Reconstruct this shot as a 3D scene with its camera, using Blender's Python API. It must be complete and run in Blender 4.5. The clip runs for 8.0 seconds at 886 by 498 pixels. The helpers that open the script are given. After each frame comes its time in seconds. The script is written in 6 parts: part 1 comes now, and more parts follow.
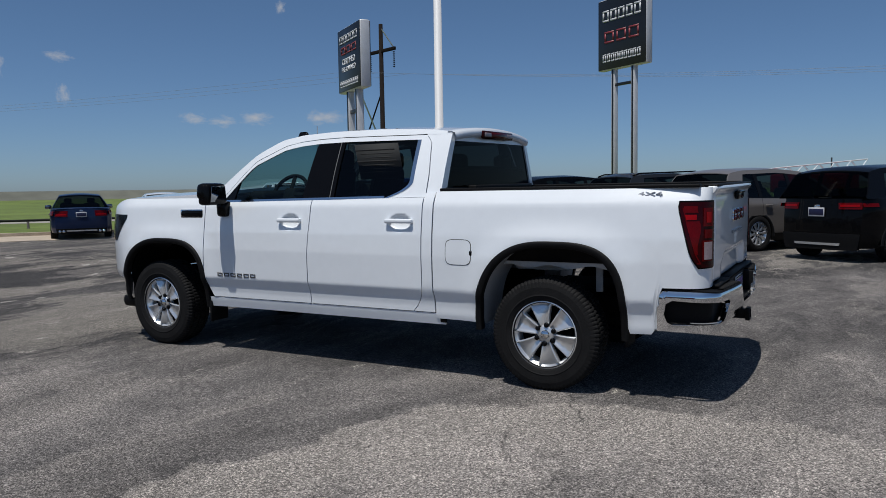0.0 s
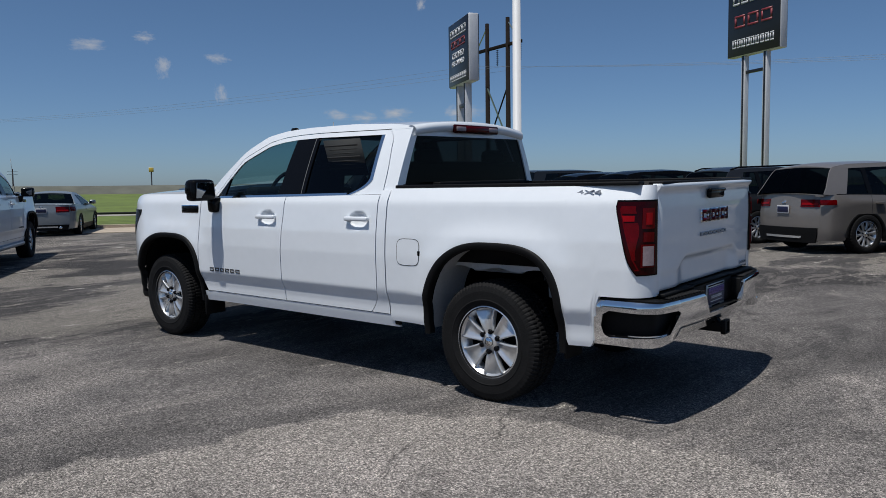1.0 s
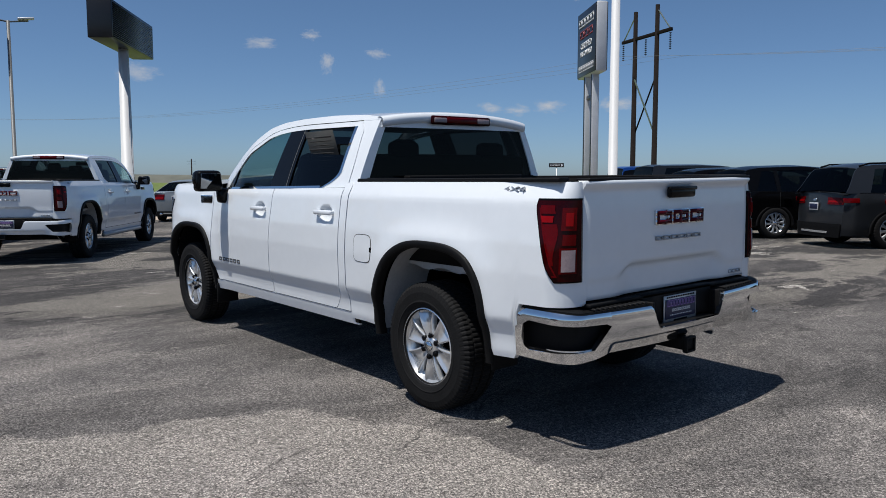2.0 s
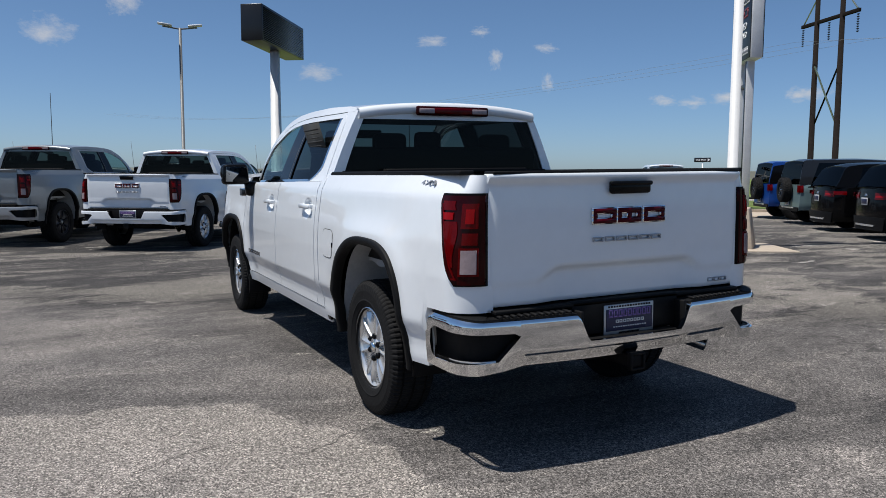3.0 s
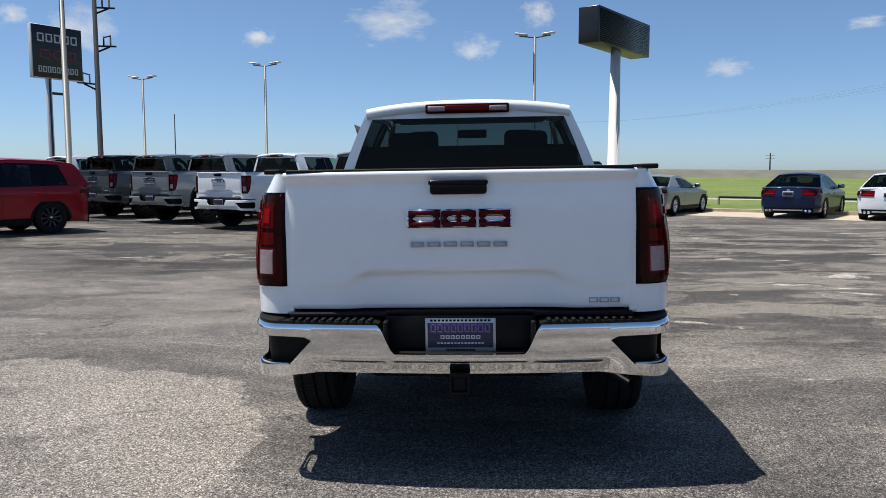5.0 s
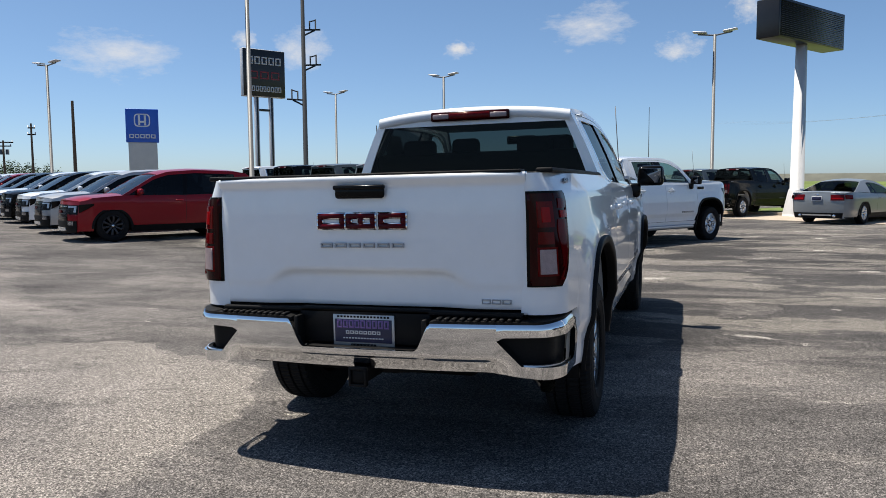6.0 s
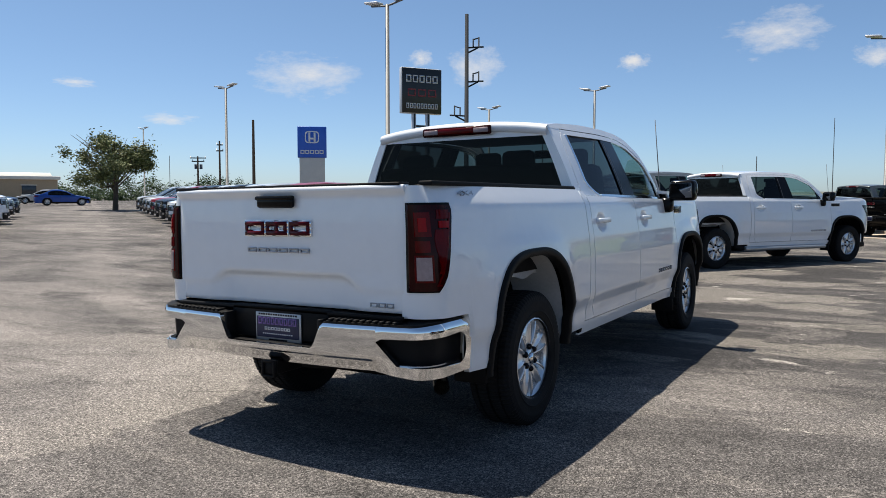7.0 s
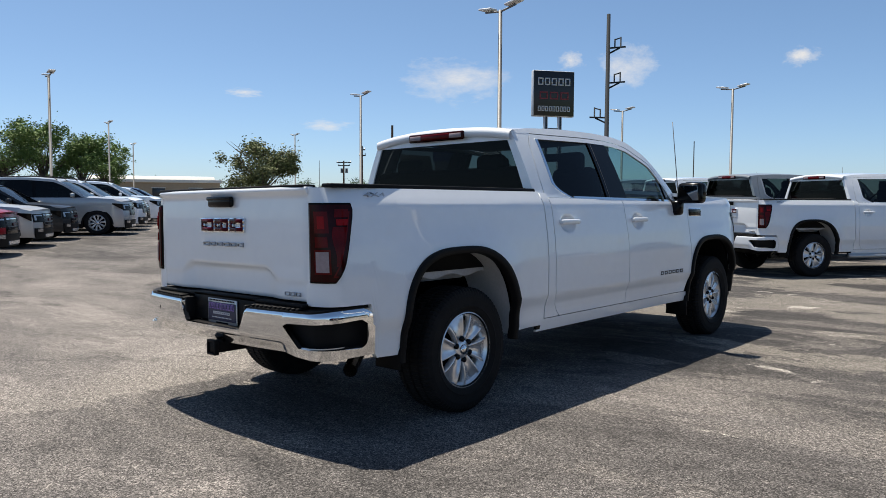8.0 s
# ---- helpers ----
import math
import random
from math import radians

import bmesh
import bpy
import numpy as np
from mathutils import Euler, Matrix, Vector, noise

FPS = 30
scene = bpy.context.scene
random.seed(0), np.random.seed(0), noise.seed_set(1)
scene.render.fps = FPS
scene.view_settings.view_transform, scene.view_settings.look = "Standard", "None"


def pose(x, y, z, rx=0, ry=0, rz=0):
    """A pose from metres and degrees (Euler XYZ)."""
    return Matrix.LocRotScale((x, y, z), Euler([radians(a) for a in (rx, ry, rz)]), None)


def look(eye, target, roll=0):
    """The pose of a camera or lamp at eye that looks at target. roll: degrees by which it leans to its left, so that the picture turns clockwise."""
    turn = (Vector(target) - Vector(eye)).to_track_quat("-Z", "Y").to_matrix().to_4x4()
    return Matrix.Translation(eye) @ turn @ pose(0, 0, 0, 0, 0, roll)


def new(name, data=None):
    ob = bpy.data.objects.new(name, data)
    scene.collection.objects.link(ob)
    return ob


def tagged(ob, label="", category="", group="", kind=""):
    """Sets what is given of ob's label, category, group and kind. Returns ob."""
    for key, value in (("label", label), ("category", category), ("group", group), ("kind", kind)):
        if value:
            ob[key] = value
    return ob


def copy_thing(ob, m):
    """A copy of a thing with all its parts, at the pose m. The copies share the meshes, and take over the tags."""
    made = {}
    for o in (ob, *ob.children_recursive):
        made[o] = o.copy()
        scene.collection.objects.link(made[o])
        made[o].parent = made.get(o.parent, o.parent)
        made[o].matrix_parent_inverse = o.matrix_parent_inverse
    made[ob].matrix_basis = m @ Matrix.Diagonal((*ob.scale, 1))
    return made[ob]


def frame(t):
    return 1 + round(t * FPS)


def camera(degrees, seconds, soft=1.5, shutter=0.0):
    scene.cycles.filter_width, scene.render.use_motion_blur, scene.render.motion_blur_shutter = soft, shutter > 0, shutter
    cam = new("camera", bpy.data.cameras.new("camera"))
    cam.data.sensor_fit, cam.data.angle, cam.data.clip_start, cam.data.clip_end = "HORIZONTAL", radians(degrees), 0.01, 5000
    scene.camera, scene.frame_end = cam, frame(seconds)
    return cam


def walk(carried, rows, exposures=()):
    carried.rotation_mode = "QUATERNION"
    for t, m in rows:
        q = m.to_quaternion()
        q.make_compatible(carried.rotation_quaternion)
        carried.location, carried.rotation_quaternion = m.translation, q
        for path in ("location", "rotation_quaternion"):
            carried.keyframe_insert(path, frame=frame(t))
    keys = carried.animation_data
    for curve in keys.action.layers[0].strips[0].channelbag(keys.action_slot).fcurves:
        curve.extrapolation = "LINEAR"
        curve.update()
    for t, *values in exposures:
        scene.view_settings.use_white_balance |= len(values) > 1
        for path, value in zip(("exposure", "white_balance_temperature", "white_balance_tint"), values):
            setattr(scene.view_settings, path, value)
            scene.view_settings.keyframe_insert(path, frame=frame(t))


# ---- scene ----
# camera and its walk
cam = camera(61.0, 8.0, soft=0.6)
PATH = [
    (0.0, (1.896, -5.652, 1.352), (0.918, -3.915, 1.199), -0.9),
    (0.5, (2.386, -5.257, 1.362), (1.259, -3.612, 1.204), -1.0),
    (1.0, (2.813, -4.734, 1.356), (1.54, -3.2, 1.192), -0.8),
    (1.5, (3.206, -4.202, 1.358), (1.791, -2.8, 1.188), -0.4),
    (3.0, (3.985, -2.443, 1.348), (2.203, -1.557, 1.155), 0.2),
    (3.5, (4.161, -1.825, 1.343), (2.285, -1.159, 1.156), -0.0),
    (4.0, (4.258, -1.188, 1.341), (2.313, -0.763, 1.155), -0.0),
    (4.5, (4.349, -0.542, 1.346), (2.364, -0.384, 1.155), 0.1),
    (6.0, (4.275, 1.427, 1.332), (2.381, 0.808, 1.159), -0.4),
    (6.5, (4.135, 2.065, 1.325), (2.324, 1.231, 1.172), -0.3),
    (7.0, (3.97, 2.691, 1.317), (2.256, 1.668, 1.183), 0.1),
    (7.5, (3.741, 3.275, 1.302), (2.137, 2.087, 1.177), 0.2),
    (8.0, (3.512, 3.896, 1.31), (2.028, 2.561, 1.183), 0.3),
]
walk(cam, [(t, look(eye, target, roll)) for t, eye, target, roll in PATH], [(0.0, -0.36, 6400, 10), (1.0, -0.32, 6400, 10), (1.5, -0.20, 6450, 10), (3.0, 0.10, 6550, 10), (3.5, 0.22, 6650, 10), (4.5, 0.45, 6750, 10), (6.0, 0.56, 7000, 10), (8.0, 0.63, 7200, 10)])

# daylight: a clear noon sky and a high sun over the truck's left side
SUN_DIR = Vector((-0.02, -0.37, 1.0)).normalized()
world = bpy.data.worlds.new("sky")
scene.world = world
world.use_nodes = True
wn = world.node_tree.nodes
sky = wn.new("ShaderNodeTexSky")
sky.sky_type = "NISHITA"
sky.sun_disc = False
sky.sun_elevation = math.asin(SUN_DIR.z)
sky.sun_rotation = math.atan2(SUN_DIR.x, SUN_DIR.y)
sky.air_density, sky.dust_density, sky.ozone_density = 0.65, 0.6, 3.6
wn["Background"].inputs["Strength"].default_value = 0.098
tone = wn.new("ShaderNodeMix")
tone.data_type, tone.blend_type = "RGBA", "MULTIPLY"
tone.inputs["Factor"].default_value = 1.0
rise, part_z, veil = wn.new("ShaderNodeTexCoord"), wn.new("ShaderNodeSeparateXYZ"), wn.new("ShaderNodeValToRGB")
world.node_tree.links.new(rise.outputs["Generated"], part_z.inputs[0])
world.node_tree.links.new(part_z.outputs["Z"], veil.inputs["Fac"])
for k, (pos, tint) in enumerate(((0.0, (0.78, 0.87, 0.98, 1)), (1.0, (0.86, 1.0, 1.03, 1)), (0.08, (0.78, 0.90, 0.99, 1)), (0.26, (0.83, 0.97, 1.02, 1)))):
    stop = veil.color_ramp.elements[k] if k < 2 else veil.color_ramp.elements.new(pos)
    stop.position, stop.color = pos, tint
world.node_tree.links.new(veil.outputs["Color"], tone.inputs[7])
world.node_tree.links.new(sky.outputs[0], tone.inputs[6])
world.node_tree.links.new(tone.outputs[2], wn["Background"].inputs["Color"])
sun = new("sun", bpy.data.lights.new("sun", "SUN"))
sun.data.energy, sun.data.angle, sun.data.color = 5.0, radians(0.53), (1.0, 0.965, 0.905)
sun.matrix_world = look(SUN_DIR * 50, (0, 0, 0))


# ---- materials ----
def mat(name, color, rough=0.5, metal=0.0, var=0.0, scale=8.0, bump=0.0, bscale=60.0, coat=0.0, spec=0.5, emit=0.0):
    m = bpy.data.materials.new(name)
    m.use_nodes = True
    n, l = m.node_tree.nodes, m.node_tree.links
    p = n["Principled BSDF"]
    p.inputs["Base Color"].default_value = (*color, 1)
    p.inputs["Roughness"].default_value = rough
    p.inputs["Metallic"].default_value = metal
    p.inputs["Coat Weight"].default_value = coat
    p.inputs["Coat Roughness"].default_value = 0.03
    p.inputs["Specular IOR Level"].default_value = spec
    if emit:
        p.inputs["Emission Color"].default_value = (*color, 1)
        p.inputs["Emission Strength"].default_value = emit
    if var or bump:
        tc = n.new("ShaderNodeTexCoord")
    if var:
        a, b = n.new("ShaderNodeTexNoise"), n.new("ShaderNodeTexNoise")
        a.inputs["Scale"].default_value, b.inputs["Scale"].default_value = scale, scale * 9
        a.inputs["Detail"].default_value = b.inputs["Detail"].default_value = 5
        add, ramp = n.new("ShaderNodeMath"), n.new("ShaderNodeValToRGB")
        mul = n.new("ShaderNodeMath")
        mul.operation, mul.inputs[1].default_value = "MULTIPLY", 0.5
        l.new(tc.outputs["Object"], a.inputs["Vector"])
        l.new(tc.outputs["Object"], b.inputs["Vector"])
        l.new(a.outputs["Fac"], add.inputs[0])
        l.new(b.outputs["Fac"], add.inputs[1])
        l.new(add.outputs[0], mul.inputs[0])
        l.new(mul.outputs[0], ramp.inputs["Fac"])
        e = ramp.color_ramp.elements
        e[0].position, e[1].position = 0.35, 0.65
        e[0].color = (*[c * (1 - var) for c in color], 1)
        e[1].color = (*[min(1, c * (1 + var)) for c in color], 1)
        l.new(ramp.outputs["Color"], p.inputs["Base Color"])
    if bump:
        c, bm = n.new("ShaderNodeTexNoise"), n.new("ShaderNodeBump")
        c.inputs["Scale"].default_value, c.inputs["Detail"].default_value = bscale, 4
        bm.inputs["Strength"].default_value, bm.inputs["Distance"].default_value = bump, 0.01
        l.new(tc.outputs["Object"], c.inputs["Vector"])
        l.new(c.outputs["Fac"], bm.inputs["Height"])
        l.new(bm.outputs["Normal"], p.inputs["Normal"])
    return m


def glass(name, tint, gloss=1.0):
    """A thin tinted pane: what passes is tinted, what glances off is mirrored."""
    m = bpy.data.materials.new(name)
    m.use_nodes = True
    n, l = m.node_tree.nodes, m.node_tree.links
    n.remove(n["Principled BSDF"])
    t, g, f, mx = n.new("ShaderNodeBsdfTransparent"), n.new("ShaderNodeBsdfGlossy"), n.new("ShaderNodeLayerWeight"), n.new("ShaderNodeMixShader")
    t.inputs["Color"].default_value = (*tint, 1)
    g.inputs["Roughness"].default_value = 0.015
    g.inputs["Color"].default_value = (gloss, gloss, gloss, 1)
    f.inputs["Blend"].default_value = 0.5
    pw, ma = n.new("ShaderNodeMath"), n.new("ShaderNodeMath")
    pw.operation, pw.inputs[1].default_value = "POWER", 4.5
    ma.operation, ma.inputs[1].default_value, ma.inputs[2].default_value = "MULTIPLY_ADD", 0.75, 0.035
    l.new(f.outputs["Facing"], pw.inputs[0])
    l.new(pw.outputs[0], ma.inputs[0])
    l.new(ma.outputs[0], mx.inputs[0])
    l.new(t.outputs[0], mx.inputs[1])
    l.new(g.outputs[0], mx.inputs[2])
    l.new(mx.outputs[0], n["Material Output"].inputs["Surface"])
    return m


def paint(name, color, metal=0.0, rough=0.35, coat=0.35, spec=0.18):
    return mat(name, color, rough=rough, metal=metal, var=0.02, scale=1.5, coat=coat, spec=spec)


WHITE = paint("white_paint", (0.765, 0.80, 0.835), coat=1.0, spec=0.5)
GREY = paint("grey_paint", (0.24, 0.262, 0.278), 0.35, 0.3)
STEEL = paint("dark_steel_paint", (0.10, 0.115, 0.12), 0.35, 0.3)
SILVER = paint("silver_paint", (0.42, 0.43, 0.44), 0.5, 0.3)
BLACKP = paint("black_paint", (0.0028, 0.0028, 0.0032), coat=0.16, spec=0.05, rough=0.25)
BRONZE = paint("bronze_paint", (0.23, 0.21, 0.195), 0.4, 0.3)
RED = paint("red_paint", (0.24, 0.003, 0.010), 0.15, 0.3)
NAVY = paint("navy_paint", (0.008, 0.018, 0.055), 0.2, 0.3)
BLUE = paint("blue_paint", (0.01, 0.06, 0.28), 0.2, 0.3)
SAGE = paint("sage_paint", (0.13, 0.19, 0.20), 0.1, 0.35)
CHARCOAL = paint("charcoal_paint", (0.022, 0.024, 0.028), 0.2, 0.3)
CHROME = mat("chrome", (0.80, 0.81, 0.82), rough=0.06, metal=1.0, var=0.03, scale=6)
ALLOY = mat("alloy", (0.74, 0.75, 0.76), rough=0.24, metal=0.7, var=0.05, scale=20)
DARKALLOY = mat("dark_alloy", (0.05, 0.05, 0.055), rough=0.3, metal=0.8, var=0.05, scale=20)
RUBBER = mat("rubber", (0.010, 0.010, 0.0105), rough=0.75, var=0.25, scale=14, bump=0.15, bscale=120, spec=0.15)
PLASTIC = mat("black_plastic", (0.007, 0.007, 0.0075), rough=0.55, var=0.15, scale=10, bump=0.12, bscale=300, spec=0.12)
GLOSSBLACK = mat("gloss_black", (0.004, 0.004, 0.0045), rough=0.15, var=0.1, scale=5, spec=0.14)
BEZEL = mat("lamp_bezel", (0.0035, 0.003, 0.003), rough=0.2, var=0.1, scale=5, spec=0.08)
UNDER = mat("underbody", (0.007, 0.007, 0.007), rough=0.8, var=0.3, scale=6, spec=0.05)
LINER = mat("wheel_house_metal", (0.42, 0.43, 0.44), rough=0.5, var=0.1, scale=6)
CABIN = mat("cabin_trim", (0.012, 0.012, 0.012), rough=0.7, var=0.15, scale=10, spec=0.1)
SEAT = mat("seat_cloth", (0.018, 0.018, 0.018), rough=0.85, var=0.15, scale=14, bump=0.2, bscale=200, spec=0.1)
LENS = mat("red_lens", (0.095, 0.0006, 0.0015), rough=0.1, var=0.25, scale=18, coat=0.1, spec=0.1)
LENSB = mat("bright_red_lens", (0.26, 0.0015, 0.003), rough=0.15, var=0.1, scale=30, coat=0.1, spec=0.1)
LENSD = mat("dark_red_lens", (0.024, 0.0003, 0.0008), rough=0.1, var=0.3, scale=14, coat=0.1, spec=0.1)
CLEAR = mat("clear_lens", (0.30, 0.235, 0.245), rough=0.15, var=0.15, scale=40, coat=0.35, spec=0.2)
HEADLAMP = mat("headlamp", (0.26, 0.27, 0.29), rough=0.12, metal=0.6, var=0.35, scale=22, coat=1.0)
EMBLEMRED = mat("emblem_red", (0.060, 0.0015, 0.006), rough=0.25, coat=0.05, spec=0.1, var=0.05)
PLATEBLUE = mat("plate_blue", (0.012, 0.014, 0.048), rough=0.4, var=0.1, scale=30)
PLATEWHITE = mat("plate_white", (0.55, 0.55, 0.56), rough=0.4, var=0.05, scale=30)
PLATEPINK = mat("plate_violet", (0.15, 0.09, 0.27), rough=0.4, var=0.05, scale=30)
PAPER = mat("paper", (0.026, 0.028, 0.028), rough=0.8, var=0.06, scale=30)
PRINT = mat("print_grey", (0.03, 0.03, 0.03), rough=0.8, var=0.06, scale=30)
TINT = glass("privacy_glass", (0.13, 0.15, 0.15), 0.6)
TINTR = glass("rear_glass", (0.125, 0.142, 0.145), 0.25)
CLEARG = glass("side_glass", (0.46, 0.60, 0.60), 0.7)
GAP = mat("panel_gap", (0.01, 0.01, 0.01), rough=0.9)


# ---- mesh helpers ----
def mesh_of(name, verts, faces, material, smooth=True):
    me = bpy.data.meshes.new(name)
    me.from_pydata([tuple(map(float, v)) for v in verts], [], faces)
    me.materials.append(material)
    if smooth:
        me.polygons.foreach_set("use_smooth", [True] * len(me.polygons))
    me.update()
    return me


def sheet(P, inn=None):
    """Quads over a grid of points; inn turns the rim in by that much, so that the sheet has an edge."""
    P = np.asarray(P, float)
    m, n = P.shape[:2]
    V = [tuple(p) for p in P.reshape(-1, 3)]
    F = [(i * n + j, i * n + j + 1, (i + 1) * n + j + 1, (i + 1) * n + j) for i in range(m - 1) for j in range(n - 1)]
    if inn is not None:
        ring = [(i, 0) for i in range(m)] + [(m - 1, j) for j in range(1, n)] + [(i, n - 1) for i in range(m - 2, -1, -1)] + [(0, j) for j in range(n - 2, 0, -1)]
        base = len(V)
        inn = np.asarray(inn, float)
        for i, j in ring:
            d = inn if inn.ndim == 1 else inn[i, j]
            V.append(tuple(P[i, j]))
            V.append(tuple(P[i, j] + d))
        k = len(ring)
        for q in range(k):
            a, b = base + 2 * q, base + 2 * ((q + 1) % k)
            F.append((a, b, b + 1, a + 1))
    return V, F


def join(*vf):
    V, F = [], []
    for v, f in vf:
        b = len(V)
        V += list(v)
        F += [tuple(i + b for i in q) for q in f]
    return V, F


def box(cx, cy, cz, sx, sy, sz, bevel=0.0, taper=(1, 1), seg=2):
    """A box with rounded edges; taper scales its top in x and y."""
    bm = bmesh.new()
    bmesh.ops.create_cube(bm, size=1)
    for v in bm.verts:
        k = taper if v.co.z > 0 else (1, 1)
        v.co = Vector((v.co.x * sx * k[0], v.co.y * sy * k[1], v.co.z * sz))
    if bevel:
        bmesh.ops.bevel(bm, geom=list(bm.edges), offset=bevel, segments=seg, affect="EDGES", profile=0.5)
    V = [(v.co.x + cx, v.co.y + cy, v.co.z + cz) for v in bm.verts]
    bm.verts.index_update()
    F = [tuple(v.index for v in f.verts) for f in bm.faces]
    bm.free()
    return V, F


def tube(points, radius, n=10, cap=True):
    """A round bar along points; radius may be a list."""
    pts = [Vector(p) for p in points]
    rad = radius if isinstance(radius, (list, tuple)) else [radius] * len(pts)
    V, F = [], []
    for i, p in enumerate(pts):
        d = (pts[min(i + 1, len(pts) - 1)] - pts[max(i - 1, 0)]).normalized()
        a = d.cross(Vector((0, 0, 1)) if abs(d.z) < 0.9 else Vector((1, 0, 0))).normalized()
        b = d.cross(a)
        for k in range(n):
            t = 2 * math.pi * k / n
            V.append(tuple(p + rad[i] * (a * math.cos(t) + b * math.sin(t))))
    for i in range(len(pts) - 1):
        F += [(i * n + k, i * n + (k + 1) % n, (i + 1) * n + (k + 1) % n, (i + 1) * n + k) for k in range(n)]
    if cap:
        F += [tuple(range(n)), tuple(range((len(pts) - 1) * n, len(pts) * n))]
    return V, F


def lathe(profile, n=40, center=(0, 0, 0)):
    """Turns (radius, y) pairs round the y axis."""
    V, F = [], []
    m = len(profile)
    for k in range(n):
        t = 2 * math.pi * k / n
        for r, y in profile:
            V.append((center[0] + r * math.cos(t), center[1] + y, center[2] + r * math.sin(t)))
    for k in range(n):
        q = (k + 1) % n
        F += [(k * m + j, k * m + j + 1, q * m + j + 1, q * m + j) for j in range(m - 1)]
    return V, F


def facing(vf, d):
    """Turned so that its faces look along d."""
    V, F = vf
    s = 0.0
    for f in F[:: max(1, len(F) // 40)]:
        a, b, c = (Vector(V[f[k]]) for k in (0, 1, 2))
        s += (b - a).cross(c - a).dot(Vector(d))
    return (V, F) if s > 0 else (V, [tuple(reversed(f)) for f in F])


def moved(vf, m):
    return [tuple(m @ Vector(v)) for v in vf[0]], vf[1]


def part(name, vf, material, parent, label="", smooth=True):
    """One mesh object under a thing or under a part."""
    ob = new(name, mesh_of(name, vf[0], vf[1], material, smooth))
    ob.parent = parent
    if label:
        ob["label"] = label
    return ob


def share(name, mesh, parent, m=None, label=""):
    ob = new(name, mesh)
    ob.parent = parent
    if m is not None:
        ob.matrix_local = m
    if label:
        ob["label"] = label
    return ob


def thing(name, label, category, m=None, group="", kind=""):
    ob = new(name)
    ob.empty_display_size = 0.2
    if m is not None:
        ob.matrix_world = m
    return tagged(ob, label, category, group, kind)


def ss(a, b, x):
    t = np.clip((np.asarray(x, float) - a) / (b - a), 0, 1)
    return t * t * (3 - 2 * t)


def soft_curve(xs, ys, blur):
    """A polyline through the knots with its corners rounded over about blur."""
    g = np.linspace(xs[0], xs[-1], 600)
    v = np.interp(g, xs, ys)
    k = max(1, int(blur / (g[1] - g[0])) // 2 * 2 + 1)
    v = np.convolve(np.pad(v, k // 2, mode="reflect", reflect_type="odd"), np.ones(k) / k, "valid")
    return lambda x: np.interp(x, g, v)


def strip(xl, xr, bot, top, Y, nx, nz, side=1, inn=0.02, spread=None):
    """A panel in the vertical plane between two upright edges xl(z), xr(z) and two long edges bot(x), top(x), laid on the surface y = Y(x, z)."""
    f = lambda g: g if callable(g) else (lambda _: g)
    xl, xr, bot, top = f(xl), f(xr), f(bot), f(top)
    P = np.zeros((nx + 1, nz + 1, 3))
    for i in range(nx + 1):
        s = i / nx if spread is None else spread(i / nx)
        for j in range(nz + 1):
            r = j / nz
            z = 1.0
            for _ in range(3):
                x = xl(z) + (xr(z) - xl(z)) * s
                z = bot(x) + (top(x) - bot(x)) * r
            P[i, j] = x, side * Y(x, z), z
    return sheet(P, (0, -side * inn, 0) if inn else None)


def arch_power(d):
    """Wheel openings are rounder ahead of the axle and squarer behind it."""
    return np.where(np.asarray(d) > 0, 3.4, 2.4)


def arch_curve(xc, a, zb, top):
    b = top - zb

    def z_at(x):
        n = arch_power(x - xc)
        return zb + b * np.maximum(0.0, 1 - np.minimum(1, np.abs((x - xc) / a)) ** n) ** (1 / n)
    return z_at


def arch_point(c, s):
    e = 2 / float(arch_power(c))
    return math.copysign(abs(c) ** e, c), abs(s) ** e


# ---- the pickup ----
TS = soft_curve([0.30, 0.40, 0.47, 0.53, 0.58, 0.642, 0.656, 0.90, 1.05, 1.16, 1.25, 1.275, 1.31, 1.37], [0.895, 0.920, 0.936, 0.938, 0.945, 0.970, 0.975, 0.978, 0.968, 0.953, 0.940, 0.934, 0.916, 0.883], 0.012)
ARCH_R, ARCH_F = (0.05, 0.528, 0.42, 1.016), (-3.653, 0.542, 0.42, 0.977)


def rho(arc, x, z):
    xc, a, zb, top = arc
    n = arch_power(x - xc)
    return (abs((x - xc) / a) ** n + abs((np.maximum(z, zb) - zb) / (top - zb)) ** n) ** (1 / n)


def side_y(x, z, q=0.0):
    """Half the pickup's width at x along it and height z."""
    y = TS(z)
    y = y - 0.19 * np.clip((-4.05 - x) / 0.50, 0, 1) ** 2 - 0.055 * np.clip((x - 0.3) / 0.7, 0, 1) ** 1.6
    for arc in (ARCH_R, ARCH_F):
        y = y + 0.020 * np.exp(-((rho(arc, x, z) - 1) / 0.20) ** 2) * ss(1.25, 1.05, z)
    return y - q * (y - 0.769)


def corner_path(n=24):
    """The plan of the bed's rear corner: x and the way in from the side."""
    p = [(x, 0.0) for x in np.linspace(0.70, 0.95, n)]
    p += [(0.95 + 0.12 * math.sin(f), 1 - math.cos(f)) for f in np.linspace(0, math.pi / 2, n)[1:]]
    return np.array(p)


CORNER = corner_path()
CLEN = np.concatenate([[0], np.cumsum(np.hypot(*(np.diff(CORNER, axis=0) * (1, 0.16)).T))])


def corner_at(length):
    return np.interp(length, CLEN, CORNER[:, 0]), np.interp(length, CLEN, CORNER[:, 1])


